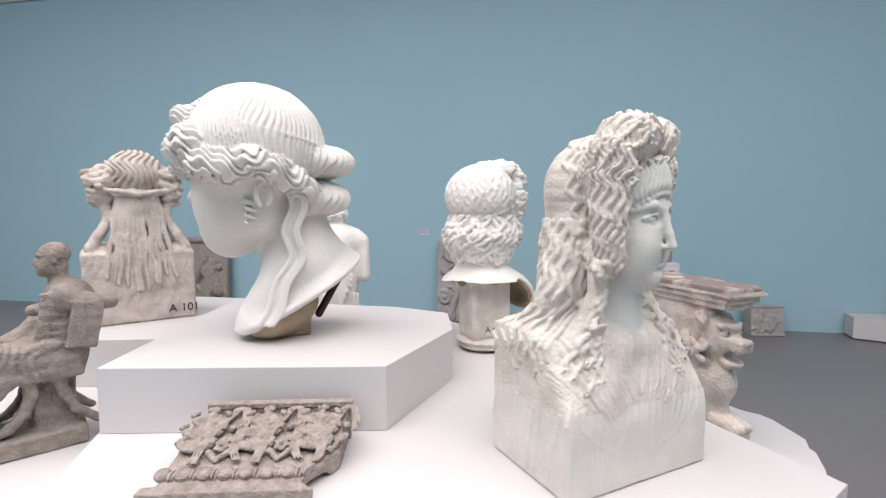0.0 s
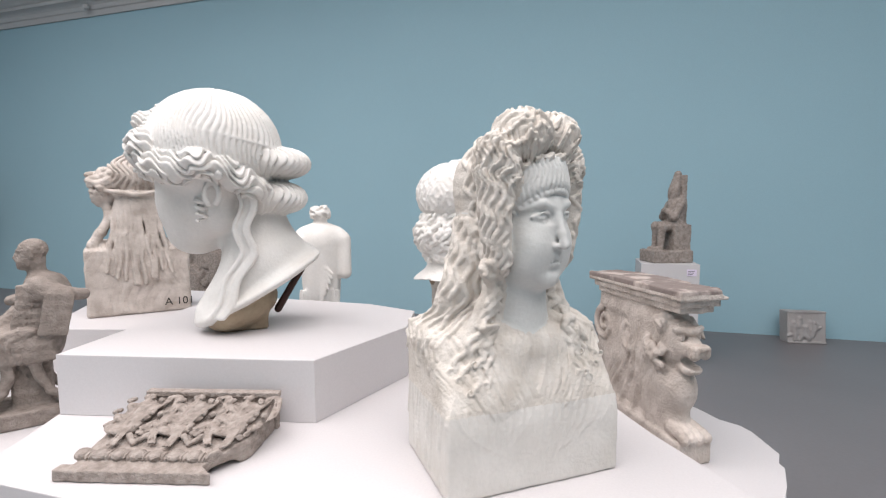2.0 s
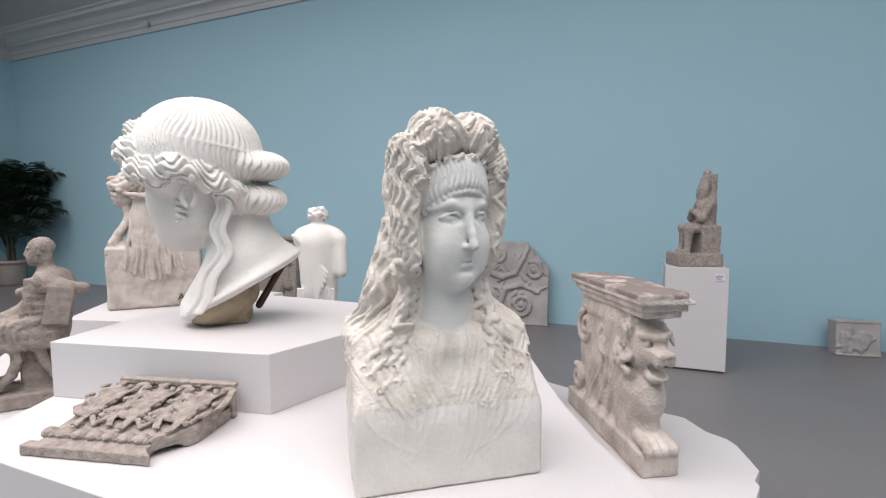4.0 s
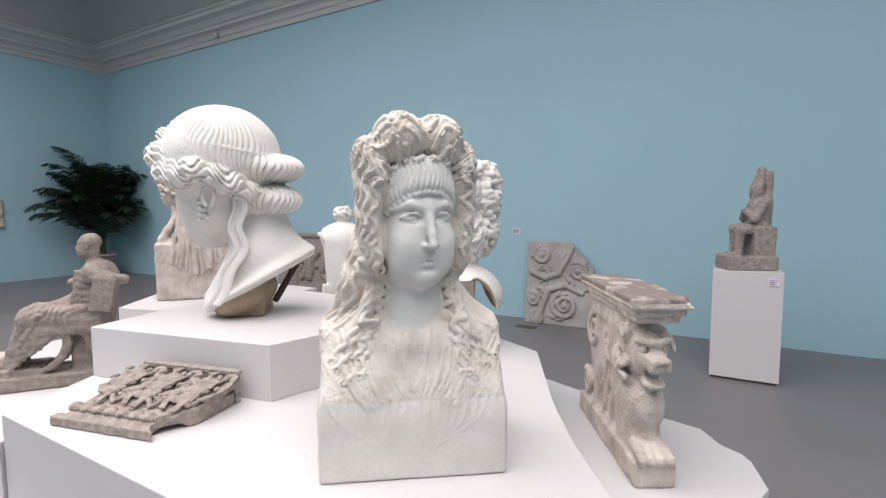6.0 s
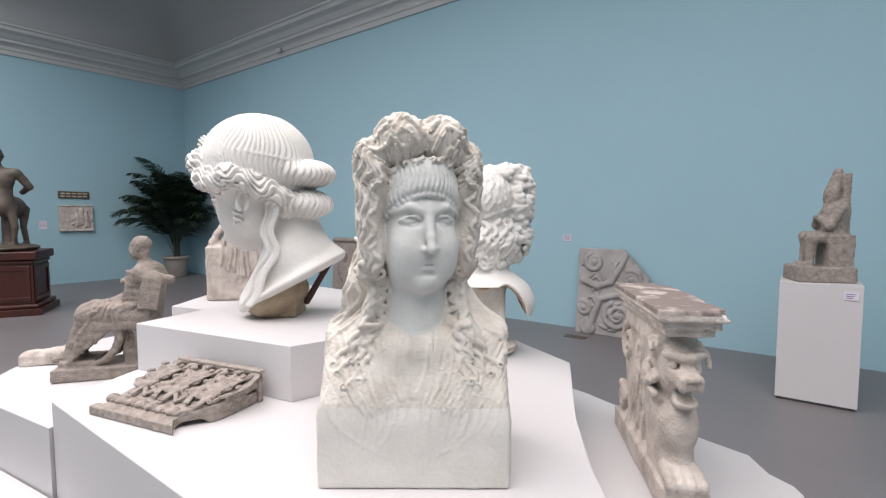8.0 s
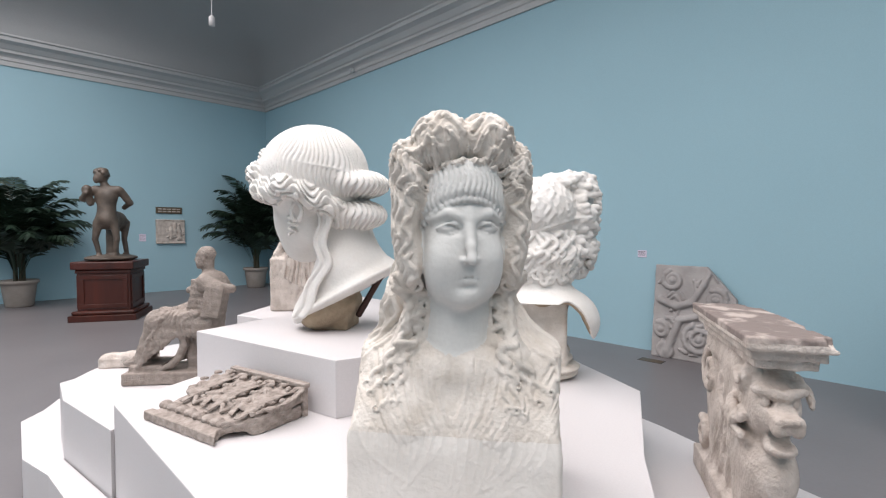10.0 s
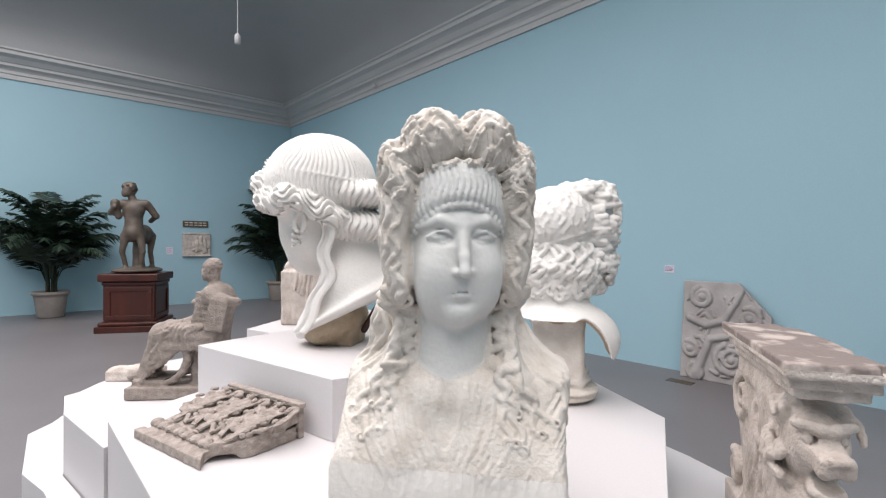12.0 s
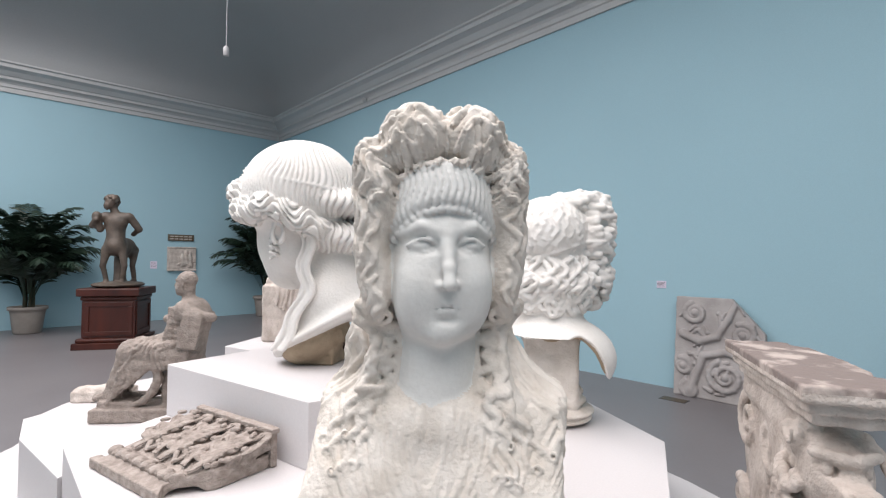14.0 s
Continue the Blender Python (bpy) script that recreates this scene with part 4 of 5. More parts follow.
# ---- figure with a man's body and four horse legs ----
def centaur(place):
    c = Clay((-0.55, -0.75, -0.01), (0.55, 0.6, 1.86), 0.017)
    c.ball((0, 0, 0.05), (0.44, 0.5, 0.07), 0.02)
    c.rod((0, 0.25, 0.78), (0, -0.18, 0.80), 0.20, 0.19, 0.05)
    for x, y, lean in ((-0.13, -0.24, -0.05), (0.13, -0.22, 0.05), (-0.14, 0.32, 0.04), (0.14, 0.34, -0.02)):
        c.rod((x, y, 0.74), (x + lean, y - 0.02, 0.42), 0.085, 0.05, 0.04)
        c.rod((x + lean, y - 0.02, 0.42), (x, y + 0.04, 0.10), 0.048, 0.042, 0.02)
        c.ball((x, y, 0.10), (0.06, 0.07, 0.05), 0.02)
    c.rod((0, 0.05, 0.06), (0, 0.05, 0.66), 0.11, 0.10, 0.03)
    c.rod((0, -0.20, 0.85), (0.0, -0.17, 1.10), 0.16, 0.15, 0.05)
    c.ball((0, -0.18, 1.25), (0.20, 0.14, 0.20), 0.05)
    c.rod((-0.19, -0.17, 1.37), (0.20, -0.17, 1.37), 0.09, 0.09, 0.04)
    c.rod((0.24, -0.16, 1.36), (0.36, -0.06, 1.14), 0.075, 0.06, 0.03)
    c.rod((0.36, -0.06, 1.14), (0.22, 0.06, 1.05), 0.058, 0.045, 0.03)
    c.rod((-0.24, -0.16, 1.36), (-0.38, -0.22, 1.20), 0.075, 0.06, 0.03)
    c.rod((-0.38, -0.22, 1.20), (-0.28, -0.34, 1.30), 0.058, 0.045, 0.03)
    c.ball((-0.30, -0.26, 1.38), 0.08, 0.03)
    c.rod((-0.30, -0.26, 1.34), (-0.26, -0.22, 1.12), 0.07, 0.06, 0.04)
    c.rod((0, -0.19, 1.42), (-0.05, -0.20, 1.55), 0.07, 0.065, 0.03)
    c.ball((-0.08, -0.21, 1.65), (0.10, 0.115, 0.125), 0.03)
    locks(c, (-0.07, -0.2, 1.67), (0.10, 0.115, 0.115), lambda u: u[1] > -0.7, 50, 0.02, 71, 0.07, None, 1, 0.01)
    c.ball((-0.12, -0.29, 1.57), (0.06, 0.05, 0.08), 0.03)
    c.rough(0.003, 10, 6)
    ob = c.skin("centaur_figure", M_BRONZE)
    ob.matrix_world = place
    return tagged(ob, "brown patinated centaur figure on a dark mahogany pedestal", "statue")


def figures():
    herm_bust(pose(0.250, -0.035, 0.901, 0, 0, 36.5))
    colossal_head(pose(-1.31, 0.505, 1.162, 0, 0, 36.9))
    bearded_bust(pose(-0.37, 1.41, 0.902, 0, 0, 33.7) @ Matrix.Diagonal((1.05, 1.05, 0.94, 1)))
    aged_herm(pose(-2.52, 1.06, 1.047, 0, 0, 47) @ Matrix.Diagonal((1, 1, 0.9, 1)))
    seated_figure(pose(-2.25, -0.31, 0.782, 0, 0, 53) @ Matrix.Diagonal((1, 1, 0.92, 1)))
    draped_figure(pose(-1.39, 1.50, 0.902, 0, 0, 20))
    crowned_figure(pose(1.30, 4.66, 1.132, 0, 0, 22) @ Matrix.Diagonal((0.93, 0.93, 0.93, 1)))
    centaur(pose(-10.3, 1.12, 1.13, 0, 0, 60))


figures()


# ---- carved table support: lion's head, scrolled wing and paw ----
def table_support(place):
    c = Clay((-0.16, -0.13, -0.01), (0.16, 0.92, 0.72), 0.0052)
    c.slab((0, 0.40, 0.045), (0.085, 0.42, 0.045), 0.01, 0.008)
    body = [(0.16, 0.15, 0.07, 0.11), (0.20, 0.24, 0.08, 0.12), (0.22, 0.36, 0.10, 0.13), (0.26, 0.48, 0.12, 0.12), (0.34, 0.55, 0.13, 0.10)]
    for y, z, r, ry in body:
        c.ball((0, y, z), (0.075, ry, r), 0.05)
    c.slab((0, 0.42, 0.33), (0.058, 0.20, 0.25), 0.05, 0.03)
    c.slab((0, 0.62, 0.22), (0.05, 0.12, 0.14), 0.05, 0.03)
    c.ball((0, 0.66, 0.42), (0.055, 0.10, 0.14), 0.05)
    c.ball((0, 0.74, 0.14), (0.05, 0.09, 0.08), 0.03)
    c.slab((0, 0.40, 0.575), (0.072, 0.28, 0.05), 0.03, 0.02)
    # chest, leg and paw at the front
    c.ball((0, 0.115, 0.275), (0.080, 0.105, 0.105), 0.04)
    c.rod((0, 0.15, 0.20), (0, 0.10, 0.10), 0.06, 0.055, 0.03)
    for x in (-0.05, -0.017, 0.017, 0.05):
        c.rod((x, 0.08, 0.125), (x * 1.1, 0.0, 0.115), 0.026, 0.022, 0.008)
        c.ball((x * 1.15, -0.02, 0.105), 0.022, 0.006)
    # lion's head
    c.ball((0, 0.12, 0.47), (0.085, 0.11, 0.10), 0.03)
    c.slab((0, 0.012, 0.455), (0.042, 0.062, 0.026), 0.022, 0.016)
    c.slab((0, -0.040, 0.470), (0.022, 0.022, 0.010), 0.012, 0.006, (-12, 0, 0))
    c.ball((0, 0.03, 0.375), (0.045, 0.055, 0.025), 0.02)
    c.ball((0, -0.02, 0.405), (0.056, 0.085, 0.026), 0.006, cut=True)
    for s in (-1, 1):
        c.ball((s * 0.042, 0.035, 0.50), 0.020, 0.006, cut=True)
        c.ball((s * 0.042, 0.042, 0.498), 0.016, 0.004)
        c.rod((s * 0.015, 0.02, 0.525), (s * 0.07, 0.05, 0.53), 0.018, 0.014, 0.012)
        c.ball((s * 0.080, 0.13, 0.53), (0.022, 0.03, 0.035), 0.012)
        c.ball((s * 0.026, -0.020, 0.438), (0.018, 0.026, 0.018), 0.008)
        # scrolls on the sides
        for (cy, cz, r0, way) in ((0.40, 0.44, 0.105, 1), (0.63, 0.44, 0.085, -1), (0.72, 0.17, 0.06, 1)):
            pts = []
            for i in range(22):
                a, r = way * i * 0.46 + 1.2, r0 * (1 - i / 26)
                pts.append((s * 0.062, cy + r * math.cos(a), cz + r * math.sin(a)))
            c.strand(pts, 0.018, 0.011, 0.004)
        for j in range(4):
            c.strand(wavy((s * 0.056, 0.26 + 0.04 * j, 0.40), (s * 0.060, 0.24 + 0.10 * j, 0.12), 10, 0.012, (0, 1, 0), j, 0.8), 0.014, 0.009, 0.014)
    locks(c, (0, 0.16, 0.45), (0.095, 0.10, 0.13), lambda u: u[1] > -0.35, 26, 0.013, 81, 0.08, None, 0.8, 0.010)
    # moulded top
    c.slab((0, 0.33, 0.615), (0.090, 0.33, 0.016), 0.006, 0.006)
    c.slab((0, 0.33, 0.642), (0.106, 0.35, 0.014), 0.004, 0.005)
    c.slab((0, 0.33, 0.676), (0.125, 0.375, 0.020), 0.004, 0.005, tint=0)
    for y, z, q in ((-0.04, 0.69, 0.03), (0.16, 0.70, 0.02), (0.66, 0.69, 0.035)):
        c.ball((0.12, y, z), (q, q * 1.4, q * 0.7), 0.008, cut=True)
    c.comb((-0.16, 0.15, 0.10), (0.16, 0.92, 0.56), lambda x, y, z: (y + 0.35 * z) / 0.060 + 0.9 * np.sin(13 * z + 7 * y), 0.0035)
    c.rough(0.0018, 20, 3)
    c.tint[:, :, int(0.688 / c.res):] = 1
    ob = c.skin("table_support", [M_AGED, M_PORPH])
    ob.matrix_world = place
    return tagged(ob, "aged plaster table support with lion head, scrolls and paw", "sculpture")


table_support(pose(0.86, 0.85, 0.602, 0, 0, 29.5) @ Matrix.Diagonal((1, 1, 1.15, 1)))


# ---- carved leaf frieze fragment lying on the plinth ----
def leaf_frieze(place):
    c = Clay((-0.03, -0.03, -0.01), (0.70, 0.44, 0.21), 0.0036)
    c.slab((0.30, 0.018, 0.026), (0.30, 0.022, 0.026), 0.004, 0.005)
    slope = math.degrees(math.atan2(0.10, 0.34))
    c.slab((0.34, 0.20, 0.072), (0.29, 0.185, 0.032), 0.008, 0.005, (slope, 0, 0))
    c.slab((0.36, 0.22, 0.035), (0.27, 0.16, 0.035), 0.01, 0.006)
    c.slab((0.355, 0.398, 0.186), (0.295, 0.018, 0.014), 0.004, 0.003)
    c.slab((0.355, 0.398, 0.09), (0.285, 0.014, 0.09), 0.006, 0.004)

    def face(u, v, h=0.0):
        return (u, 0.045 + 0.335 * v, 0.050 + 0.095 * v + h)
    for i in range(8):
        u = 0.055 + 0.070 * i
        c.ball(face(u, 0.07, 0.018), (0.028, 0.028, 0.024), 0.003)
        for d in (-0.006, 0.006):
            c.ball(face(u + 0.035 + d, 0.07, 0.014), (0.005, 0.026, 0.018), 0.002)
    for j in range(3):
        u0 = 0.105 + 0.215 * j
        # broad lobed leaf, its tips curling up from the ground
        c.ball(face(u0, 0.66, 0.020), (0.058, 0.105, 0.026), 0.006, (slope, 0, 0))
        for v0, du, dv, h in ((0.34, 0.052, 0.10, 0.004), (0.50, 0.068, 0.14, 0.010), (0.67, 0.058, 0.16, 0.014)):
            for s in (-1, 1):
                a, e = face(u0 + 0.008 * s, v0, 0.030), face(u0 + s * du, v0 + dv, 0.030 + h)
                t = math.atan2(dv * 0.335, s * du)
                c.ball([(p + q) / 2 for p, q in zip(a, e)], (0.046, 0.024, 0.017), 0.006, (slope, 0, math.degrees(t)))
                for q in (-0.9, 0, 0.9):
                    c.ball((e[0] + 0.010 * math.cos(t + q), e[1] + 0.014 * math.sin(t + q), e[2] + 0.006), (0.012, 0.009, 0.012), 0.003, (0, 0, math.degrees(t + q)))
                c.rod((a[0], a[1], a[2] + 0.020), (e[0], e[1], e[2] + 0.020), 0.0034, None, 0.003, cut=True)
        c.ball(face(u0, 0.70, 0.034), (0.020, 0.105, 0.018), 0.006, (slope, 0, 0))
        for q in (-1, 0, 1):
            c.ball(face(u0 + 0.014 * q, 0.93 - 0.02 * abs(q), 0.048), (0.010, 0.013, 0.012), 0.003)
        c.rod(face(u0, 0.40, 0.050), face(u0, 0.94, 0.056), 0.0045, None, 0.003, cut=True)
        # three-ribbed stem rising to an arch and falling again
        for d in (-0.0115, 0.0, 0.0115):
            pts = []
            for i in range(17):
                t = i / 16
                pts.append(face(u0 + 0.030 + 0.010 * t + 0.045 * t * t + d * (1 - 0.2 * t), 0.16 + 0.74 * t, 0.034 + 0.010 * math.sin(3 * t)))
            for i in range(1, 8):
                t = i / 8 * math.pi
                pts.append(face(u0 + 0.107 - (0.022 - d) * math.cos(t), 0.90 + (0.05 - 1.5 * d) * math.sin(t), 0.042))
            for i in range(1, 15):
                t = i / 14
                pts.append(face(u0 + 0.129 - d + 0.012 * math.sin(6 * t) + 0.050 * t ** 2, 0.90 - 0.70 * t, 0.042 - 0.010 * t))
            c.strand(pts, 0.0058, 0.0052, 0.001)
        # buds and small leaves under the arch
        for k in range(5):
            t = k * 1.2566
            c.ball(face(u0 + 0.098 + 0.018 * math.cos(t), 0.40 + 0.055 * math.sin(t), 0.030), (0.013, 0.013, 0.011), 0.002)
        c.ball(face(u0 + 0.098, 0.40, 0.038), 0.009, 0.002)
        c.ball(face(u0 + 0.107, 0.66, 0.034), 0.015, 0.003)
        for s in (-1, 1):
            c.rod(face(u0 + 0.10, 0.22, 0.024), face(u0 + 0.10 + 0.034 * s, 0.30, 0.036), 0.009, 0.012, 0.003)
            c.rod(face(u0 + 0.107, 0.56, 0.024), face(u0 + 0.107 + 0.014 * s, 0.48, 0.032), 0.007, 0.009, 0.003)
    # broken end
    c.slab((0.70, 0.10, 0.06), (0.10, 0.16, 0.16), 0.006, 0.003, (0, 0, -38), cut=True)
    c.ball((0.53, 0.13, -0.01), (0.07, 0.09, 0.05), 0.01, cut=True)
    c.rough(0.0010, 34, 14)
    ob = c.skin("leaf_frieze", M_STONE)
    ob.matrix_world = place
    return tagged(ob, "grey-brown plaster frieze fragment carved with leaves, broken at one end", "sculpture")


leaf_frieze(pose(-1.235, -0.43, 0.902, 0, 0, 13.5) @ Matrix.Diagonal((0.90, 1, 0.74, 1)))


# ---- relief slabs ----
def relief_slab(name, w, h, t, place, material, label, kind, seed, corner=0.0):
    res = max(0.008, w / 120)
    c = Clay((-0.05, -0.12, -0.01), (w + 0.05, t + 0.03, h + 0.05), res)
    c.slab((w / 2, t / 2, h / 2), (w / 2, t / 2, h / 2), 0.01, 0.012)
    g = np.random.RandomState(seed)
    if kind == "scroll":
        for (u, v, r, way) in ((0.24, 0.84, 0.13, 1), (0.78, 0.66, 0.13, -1), (0.60, 0.24, 0.20, 1), (0.12, 0.30, 0.10, -1), (0.2, 0.08, 0.1, 1)):
            pts = [(u * w + r * w * (1 - i / 34) * math.cos(way * i * 0.42 + 2), -0.01, v * h + r * w * (1 - i / 34) * math.sin(way * i * 0.42 + 2)) for i in range(28)]
            c.strand(pts, 0.036 * w, 0.018 * w, 0.012)
            c.ball((u * w, -0.01, v * h), 0.05 * w, 0.01)
        c.strand([(0.1 * w, -0.01, 0.62 * h), (0.3 * w, -0.015, 0.56 * h), (0.5 * w, -0.015, 0.62 * h), (0.62 * w, -0.015, 0.80 * h), (0.7 * w, -0.01, 0.95 * h)], 0.05 * w, 0.03 * w, 0.02)
        c.strand([(0.2 * w, -0.01, 0.05 * h), (0.35 * w, -0.015, 0.42 * h), (0.6 * w, -0.015, 0.48 * h), (0.85 * w, -0.01, 0.40 * h)], 0.05 * w, 0.03 * w, 0.02)
        for _ in range(46):
            u, v = g.uniform(0.06, 0.94, 2)
            a = g.uniform(0, 6)
            c.rod((u * w, -0.004, v * h), (u * w + 0.09 * w * math.cos(a), -0.012, v * h + 0.09 * w * math.sin(a)), 0.024 * w, 0.012 * w, 0.01)
    else:
        for _ in range(7 if kind == "figures" else 4):
            u, v = g.uniform(0.15, 0.85), g.uniform(0.22, 0.6)
            c.ball((u * w, 0, (v + 0.22) * h), (0.055 * w, 0.04, 0.055 * w), 0.02)
            c.rod((u * w, 0, (v + 0.12) * h), (u * w + g.uniform(-0.1, 0.1) * w, 0, (v - 0.15) * h), 0.07 * w, 0.05 * w, 0.02)
            for _ in range(3):
                a = g.uniform(0, 6)
                c.rod((u * w, -0.005, v * h), (u * w + 0.18 * w * math.cos(a), -0.01, v * h + 0.18 * w * math.sin(a)), 0.04 * w, 0.025 * w, 0.02)
        c.strand([(0.02 * w, 0, 0.03 * h), (0.98 * w, 0, 0.03 * h)], 0.03 * w, None, 0.01)
        c.strand([(0.02 * w, 0, 0.97 * h), (0.98 * w, 0, 0.97 * h)], 0.025 * w, None, 0.01)
    if corner:
        c.slab((w, t / 2, h), (corner * w, t + 0.2, corner * h * 0.62), 0.01, 0.005, (0, 48, 0), cut=True)
    c.rough(0.002, 9, seed)
    ob = c.skin(name, material)
    ob.matrix_world = place
    return tagged(ob, label, "relief")


relief_slab("scroll_relief", 1.02, 1.27, 0.09, pose(-1.54, 5.82, 0.0, -5, 0, 0), M_RELIEF, "grey plaster scroll relief with broken corner leaning on the wall", "scroll", 3, 0.34)
relief_slab("figure_relief", 1.90, 1.27, 0.10, pose(-7.12, 5.83, 0.0, -4, 0, 0), M_STONE, "brown-grey plaster relief slab leaning on the blue wall", "figures", 4)
relief_slab("stone_block_relief", 0.46, 0.42, 0.20, pose(2.95, 5.68, 0.0, -6, 0, 8), M_RELIEF, "grey carved stone block leaning on the blue wall", "figures", 5)
relief_slab("wall_relief", 0.74, 0.68, 0.07, pose(-14.01, 2.85, 1.35, 0, 0, 90), M_AGED, "framed pinkish plaster relief hung on the blue wall", "figures", 6)


def inscribed_plate(place):
    thing = empty("wall_plaque", place, "dark brown inscribed plate hung on the blue wall", "plaque")
    part("plate", box(bmesh.new(), 0, 0.67, 0, 0.03, 0, 0.18, 0.006), M_BRASS, thing)
    bm = bmesh.new()
    for r in range(2):
        for i in range(5):
            box(bm, 0.05 + 0.12 * i, 0.05 + 0.12 * i + 0.09, -0.004, 0.001, 0.04 + 0.07 * r, 0.07 + 0.07 * r)
    part("raised_bars", bm, M_AGED, thing)


inscribed_plate(pose(-14.045, 2.86, 2.20, 0, 0, 90))


# ---- stone fragments ----
def fragment(name, half, place, material, label, seed):
    c = Clay([-h - 0.06 for h in half[:2]] + [-0.01], (half[0] + 0.06, half[1] + 0.06, 2 * half[2] + 0.06), max(0.006, half[0] / 30))
    c.slab((0, 0, half[2] * 0.6), (half[0], half[1], half[2] * 0.6), 0.02, 0.01)
    g = np.random.RandomState(seed)
    for _ in range(9):
        c.ball((g.uniform(-0.7, 0.7) * half[0], g.uniform(-0.7, 0.7) * half[1], half[2] * g.uniform(0.9, 1.5)), (half[0] * 0.35, half[1] * 0.35, half[2] * 0.4), 0.03)
    c.rough(0.004, 14, seed)
    ob = c.skin(name, material)
    ob.matrix_world = place
    return tagged(ob, label, "fragment")


fragment("carved_fragment", (0.16, 0.09, 0.055), pose(-2.78, -0.16, 0.782, 0, 0, 50), M_AGED, "flat pinkish carved fragment lying on the white platform", 21)
fragment("stone_fragment", (0.62, 0.25, 0.19), pose(5.35, 5.45, 0.302, 0, 0, -20), M_STONE, "dark weathered stone fragment on a low white plinth", 22)


# ---- white pedestal with a label card ----
def pedestal():
    a = 0.5
    thing = empty("white_pedestal", pose(1.01, 4.40, 0, 0, 0, a), "square white painted pedestal under a crowned figure", "pedestal")
    part("body", box(bmesh.new(), 0, 0.608, 0, 0.60, 0.025, 1.13, 0.004), M_PLINTH, thing)
    # recess under the body, its shade painted on as a near-black colour
    part("base_recess", box(bmesh.new(), 0.015, 0.593, 0.015, 0.585, 0, 0.025), M_GAP, thing, "recessed base coloured near black for its shade")
    card = part("label_card", box(bmesh.new(), 0.475, 0.575, -0.006, -0.001, 1.00, 1.075), M_CARD, thing, "small pale label card")
    bm = bmesh.new()
    for i in range(3):
        box(bm, 0.485, 0.555 - 0.01 * i, -0.0075, -0.0065, 1.05 - 0.017 * i, 1.055 - 0.017 * i)
    part("text_bars", bm, M_INK, card)


pedestal()


# ---- mahogany pedestal ----
def mahogany_pedestal(place):
    thing = empty("mahogany_pedestal", place, "polished dark red mahogany pedestal with panelled sides", "pedestal")

    def tier(name, h, z0, z1, bev=0.01):
        part(name, box(bmesh.new(), -h, h, -h, h, z0, z1, bev), M_WOOD, thing)
    tier("foot", 0.56, 0, 0.12)
    tier("foot_moulding", 0.52, 0.121, 0.20, 0.03)
    tier("body", 0.44, 0.201, 0.90, 0.006)
    tier("neck_moulding", 0.47, 0.901, 0.98, 0.03)
    tier("top", 0.52, 0.981, 1.13, 0.02)
    for i in range(4):
        m = Matrix.Rotation(i * math.pi / 2, 4, "Z")
        bm = bmesh.new()
        for x0, x1, z0, z1 in ((-0.40, 0.40, 0.24, 0.32), (-0.40, 0.40, 0.79, 0.87), (-0.40, -0.32, 0.321, 0.789), (0.32, 0.40, 0.321, 0.789)):
            box(bm, x0, x1, -0.462, -0.441, z0, z1, 0.006)
        bmesh.ops.transform(bm, matrix=m, verts=bm.verts)
        part("side_panel", bm, M_WOOD, thing)


mahogany_pedestal(pose(-10.3, 1.12, 0, 0, 0, 62))


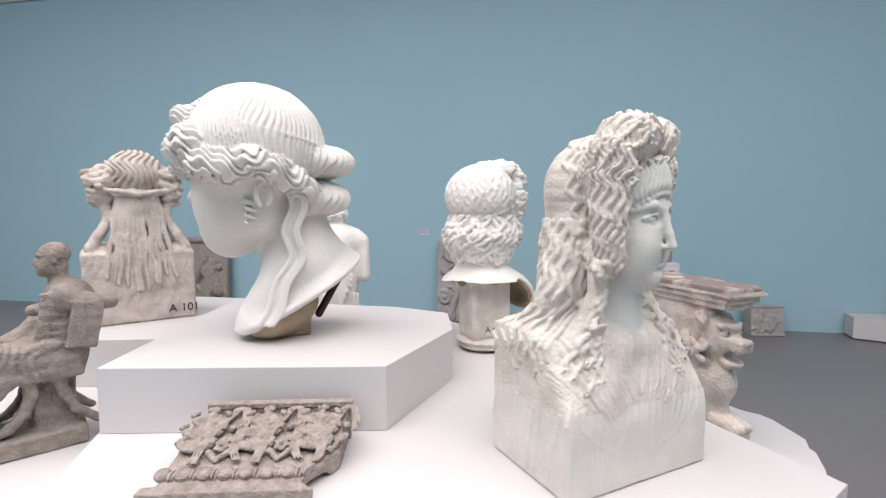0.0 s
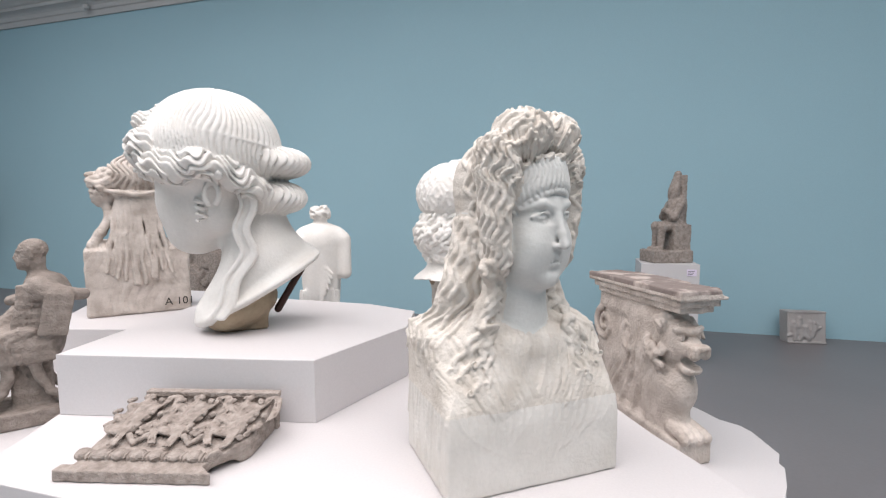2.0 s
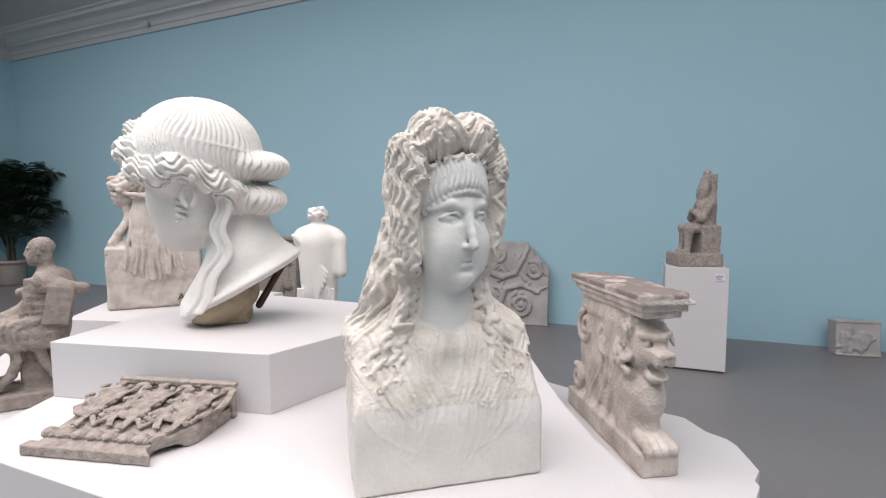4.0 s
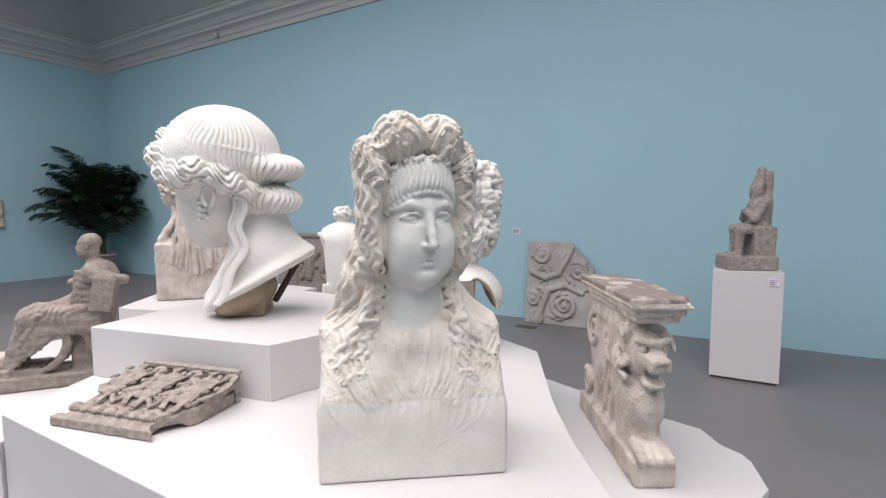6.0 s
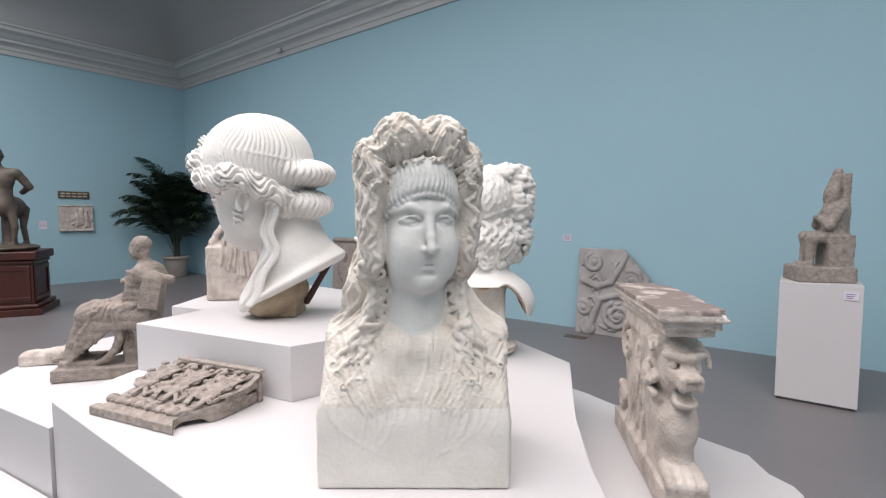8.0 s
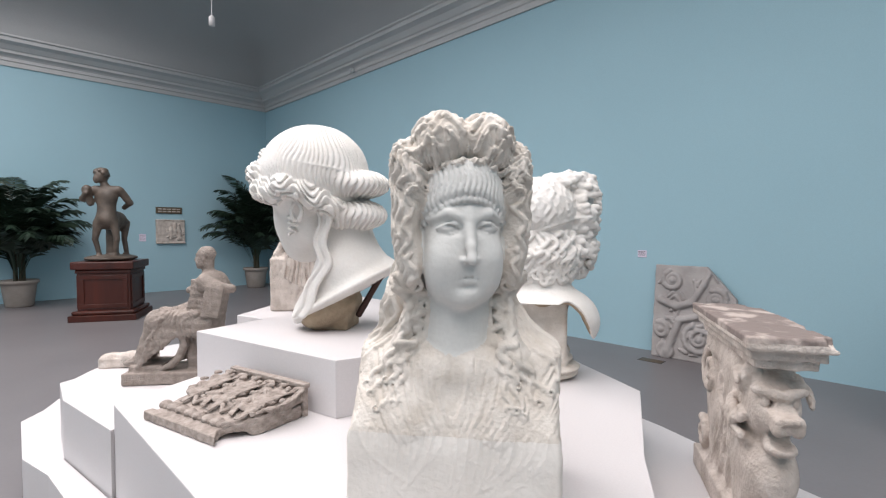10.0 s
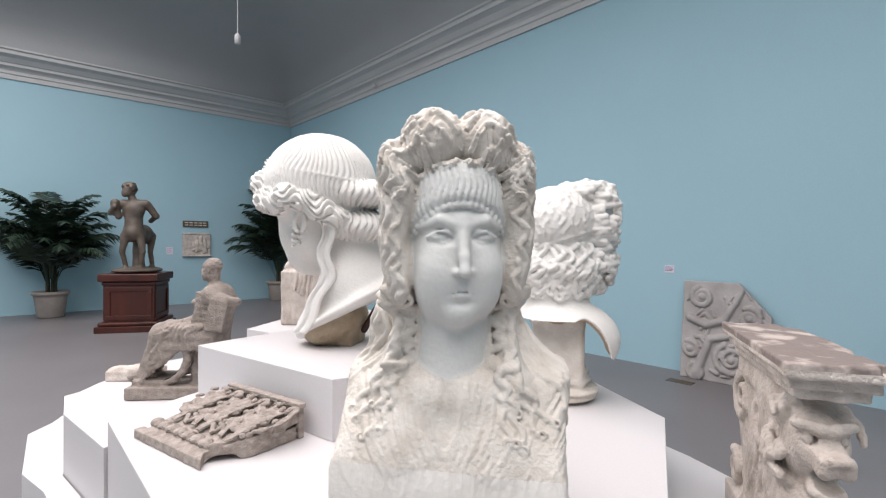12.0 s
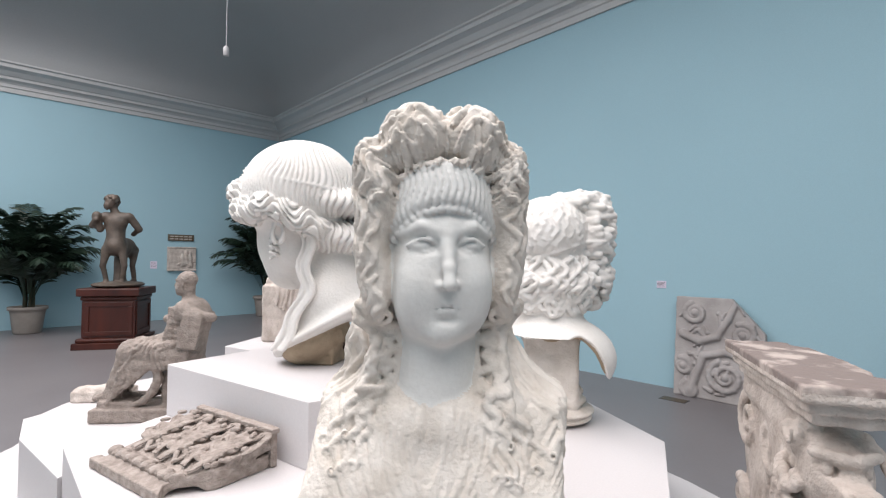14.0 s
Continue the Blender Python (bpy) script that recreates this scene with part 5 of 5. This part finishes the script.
# ---- palms in pots ----
def palm(place, height, seed):
    g = random.Random(seed)
    thing = empty("potted_palm", place, "dark green palm with drooping fronds in a clay pot", "potted plant", "palms by the end wall")
    pot = part("pot", lathe(bmesh.new(), [(0.24, 0), (0.26, 0.03), (0.31, 0.45), (0.33, 0.52), (0.36, 0.53), (0.36, 0.60), (0.32, 0.60), (0.30, 0.52)], 32), M_POT, thing, "", True)
    part("soil", lathe(bmesh.new(), [(0.29, 0.50), (0.295, 0.53), (0.05, 0.55)], 24), M_SOIL, pot)
    bm = bmesh.new()
    for i in range(7):
        a, r = g.uniform(0, 6.3), g.uniform(0.02, 0.12)
        lathe(bm, [(0.035, 0.5), (0.03, 0.9), (0.022, 0.55 + height * 0.3)], 8, (r * math.cos(a), r * math.sin(a)))
    part("trunk", bm, M_STEM, thing)
    bm = bmesh.new()
    for f in range(60):
        az = f * 2.399 + g.uniform(-0.3, 0.3)
        up = g.uniform(0.1, 1.0)
        length = height * g.uniform(0.36, 0.52)
        start = Vector((0.08 * math.cos(az), 0.08 * math.sin(az), 0.55 + height * 0.34 * up * g.uniform(0.5, 1.0)))
        rise = math.radians(62 + 25 * up)
        pts, p = [], start.copy()
        for i in range(15):
            bend = rise - (i / 14) ** 2.0 * math.radians(120 - 35 * up)
            pts.append(p.copy())
            p = p + Vector((math.cos(az) * math.cos(bend), math.sin(az) * math.cos(bend), math.sin(bend))) * (length / 14)
        across = Vector((-math.sin(az), math.cos(az), 0))
        for i in range(14):
            a, b = pts[i], pts[i + 1]
            w = 0.014 * (1 - i / 17)
            q = [bm.verts.new(v) for v in (a - across * w, a + across * w, b + across * w, b - across * w)]
            bm.faces.new(q)
            if i < 4:
                continue
            ahead = (b - a).normalized()
            for s in (-1, 1):
                for k in range(3):
                    o = a.lerp(b, (k + g.random() * 0.6) / 3)
                    ll = length * 0.30 * math.sin(math.pi * min(1, (i + 1.5) / 16)) * g.uniform(0.8, 1.15)
                    out = (across * s * 0.85 + ahead * 0.75 + Vector((0, 0, g.uniform(-0.15, 0.2)))).normalized()
                    tip = o + out * ll + Vector((0, 0, -ll * g.uniform(0.25, 0.6)))
                    mid = o.lerp(tip, 0.5) + Vector((0, 0, ll * 0.10))
                    n = ahead * 0.030
                    v = [bm.verts.new(x) for x in (o - n * 0.4, o + n * 0.4, mid + n, mid - n, tip)]
                    bm.faces.new((v[0], v[1], v[2], v[3]))
                    bm.faces.new((v[3], v[2], v[4]))
    part("crown", bm, M_LEAF, thing)
    return thing


palm(pose(-13.3, 5.35, 0), 4.0, 3)
palm(pose(-13.3, -0.10, 0, 0, 0, 50), 3.8, 8)


# ---- small things on walls, floor and cornice ----
def label_card(x, y, z, turn, w=0.13, h=0.10):
    thing = empty("wall_label", pose(x, y, z, 0, 0, turn), "small pale label card on the blue wall", "label", "wall labels")
    card = part("card", box(bmesh.new(), -w / 2, w / 2, -0.008, -0.001, -h / 2, h / 2, 0.001), M_CARD, thing)
    bm = bmesh.new()
    for i in range(4):
        box(bm, -w * 0.42, w * (0.40 - 0.08 * (i % 2)), -0.0095, -0.0085, h * (0.28 - 0.17 * i), h * (0.28 - 0.17 * i) + 0.006)
    part("text_bars", bm, M_INK, card)


label_card(-1.79, 6.07, 1.40, 0)
label_card(-14.08, 2.53, 1.52, 90, 0.16, 0.20)


def floor_vent(x, y, turn):
    thing = empty("floor_outlet", pose(x, y, 0, 0, 0, turn), "small dark metal floor outlet cover", "floor outlet", "floor outlets")
    part("lid", box(bmesh.new(), -0.14, 0.14, -0.07, 0.07, 0.0005, 0.006, 0.002), M_BRASS, thing)
    part("rim", box(bmesh.new(), -0.155, 0.155, -0.085, 0.085, -0.002, 0.003), M_GAP, thing)


floor_vent(-1.41, 5.52, 0)
floor_vent(-6.2, 0.75, 0)


def detector(x, y, z):
    thing = empty("ceiling_detector", pose(x, y, z), "small grey detector fixed to the cornice", "detector")
    part("housing", lathe(bmesh.new(), [(0.05, -0.03), (0.06, 0.0), (0.06, 0.05), (0.03, 0.07)], 16), M_CORNICE, thing, "", True)
    part("arm", box(bmesh.new(), -0.012, 0.012, 0.0, 0.12, 0.02, 0.045), M_CORNICE, thing)


detector(-9.0, 5.95, 5.66)


def hanging_spot(x, y, z):
    thing = empty("hanging_spotlight", pose(x, y, z), "small white spotlight hanging from the ceiling", "spotlight")
    part("head", lathe(bmesh.new(), [(0.03, 0.0), (0.055, 0.01), (0.055, 0.16), (0.02, 0.20)], 16), M_PLINTH, thing, "", True)
    part("rod", lathe(bmesh.new(), [(0.008, 0.2), (0.008, 8.06 - z)], 8), M_PLINTH, thing)


hanging_spot(-8.6, 2.5, 5.62)


# ---- inked inventory marks ----
def mark(text, place, size):
    data = bpy.data.curves.new("inventory_mark", "FONT")
    data.body, data.size, data.extrude = text, size, 0.0006
    tmp = bpy.data.objects.new("inventory_mark", data)
    me = bpy.data.meshes.new_from_object(tmp)
    bpy.data.objects.remove(tmp)
    me.materials.clear()
    me.materials.append(M_INK)
    ob = new("inventory_mark", me)
    ob.matrix_world = place
    tagged(ob, "inventory number inked by hand on the plaster", "inscription", "inked inventory numbers")


mark("A 101", pose(-2.52, 1.06, 1.047, 0, 0, 47) @ pose(0.14, -0.001 + 0.013, 0.045, 90, 0, 0), 0.075)
mark("A 111", pose(-1.135, 0.61, 1.425) @ pose(0, 0, 0, 62, 0, 42), 0.055)
mark("A 65", pose(-0.365, 1.243, 1.03) @ pose(0, 0, 0, 88, 0, 18), 0.05)
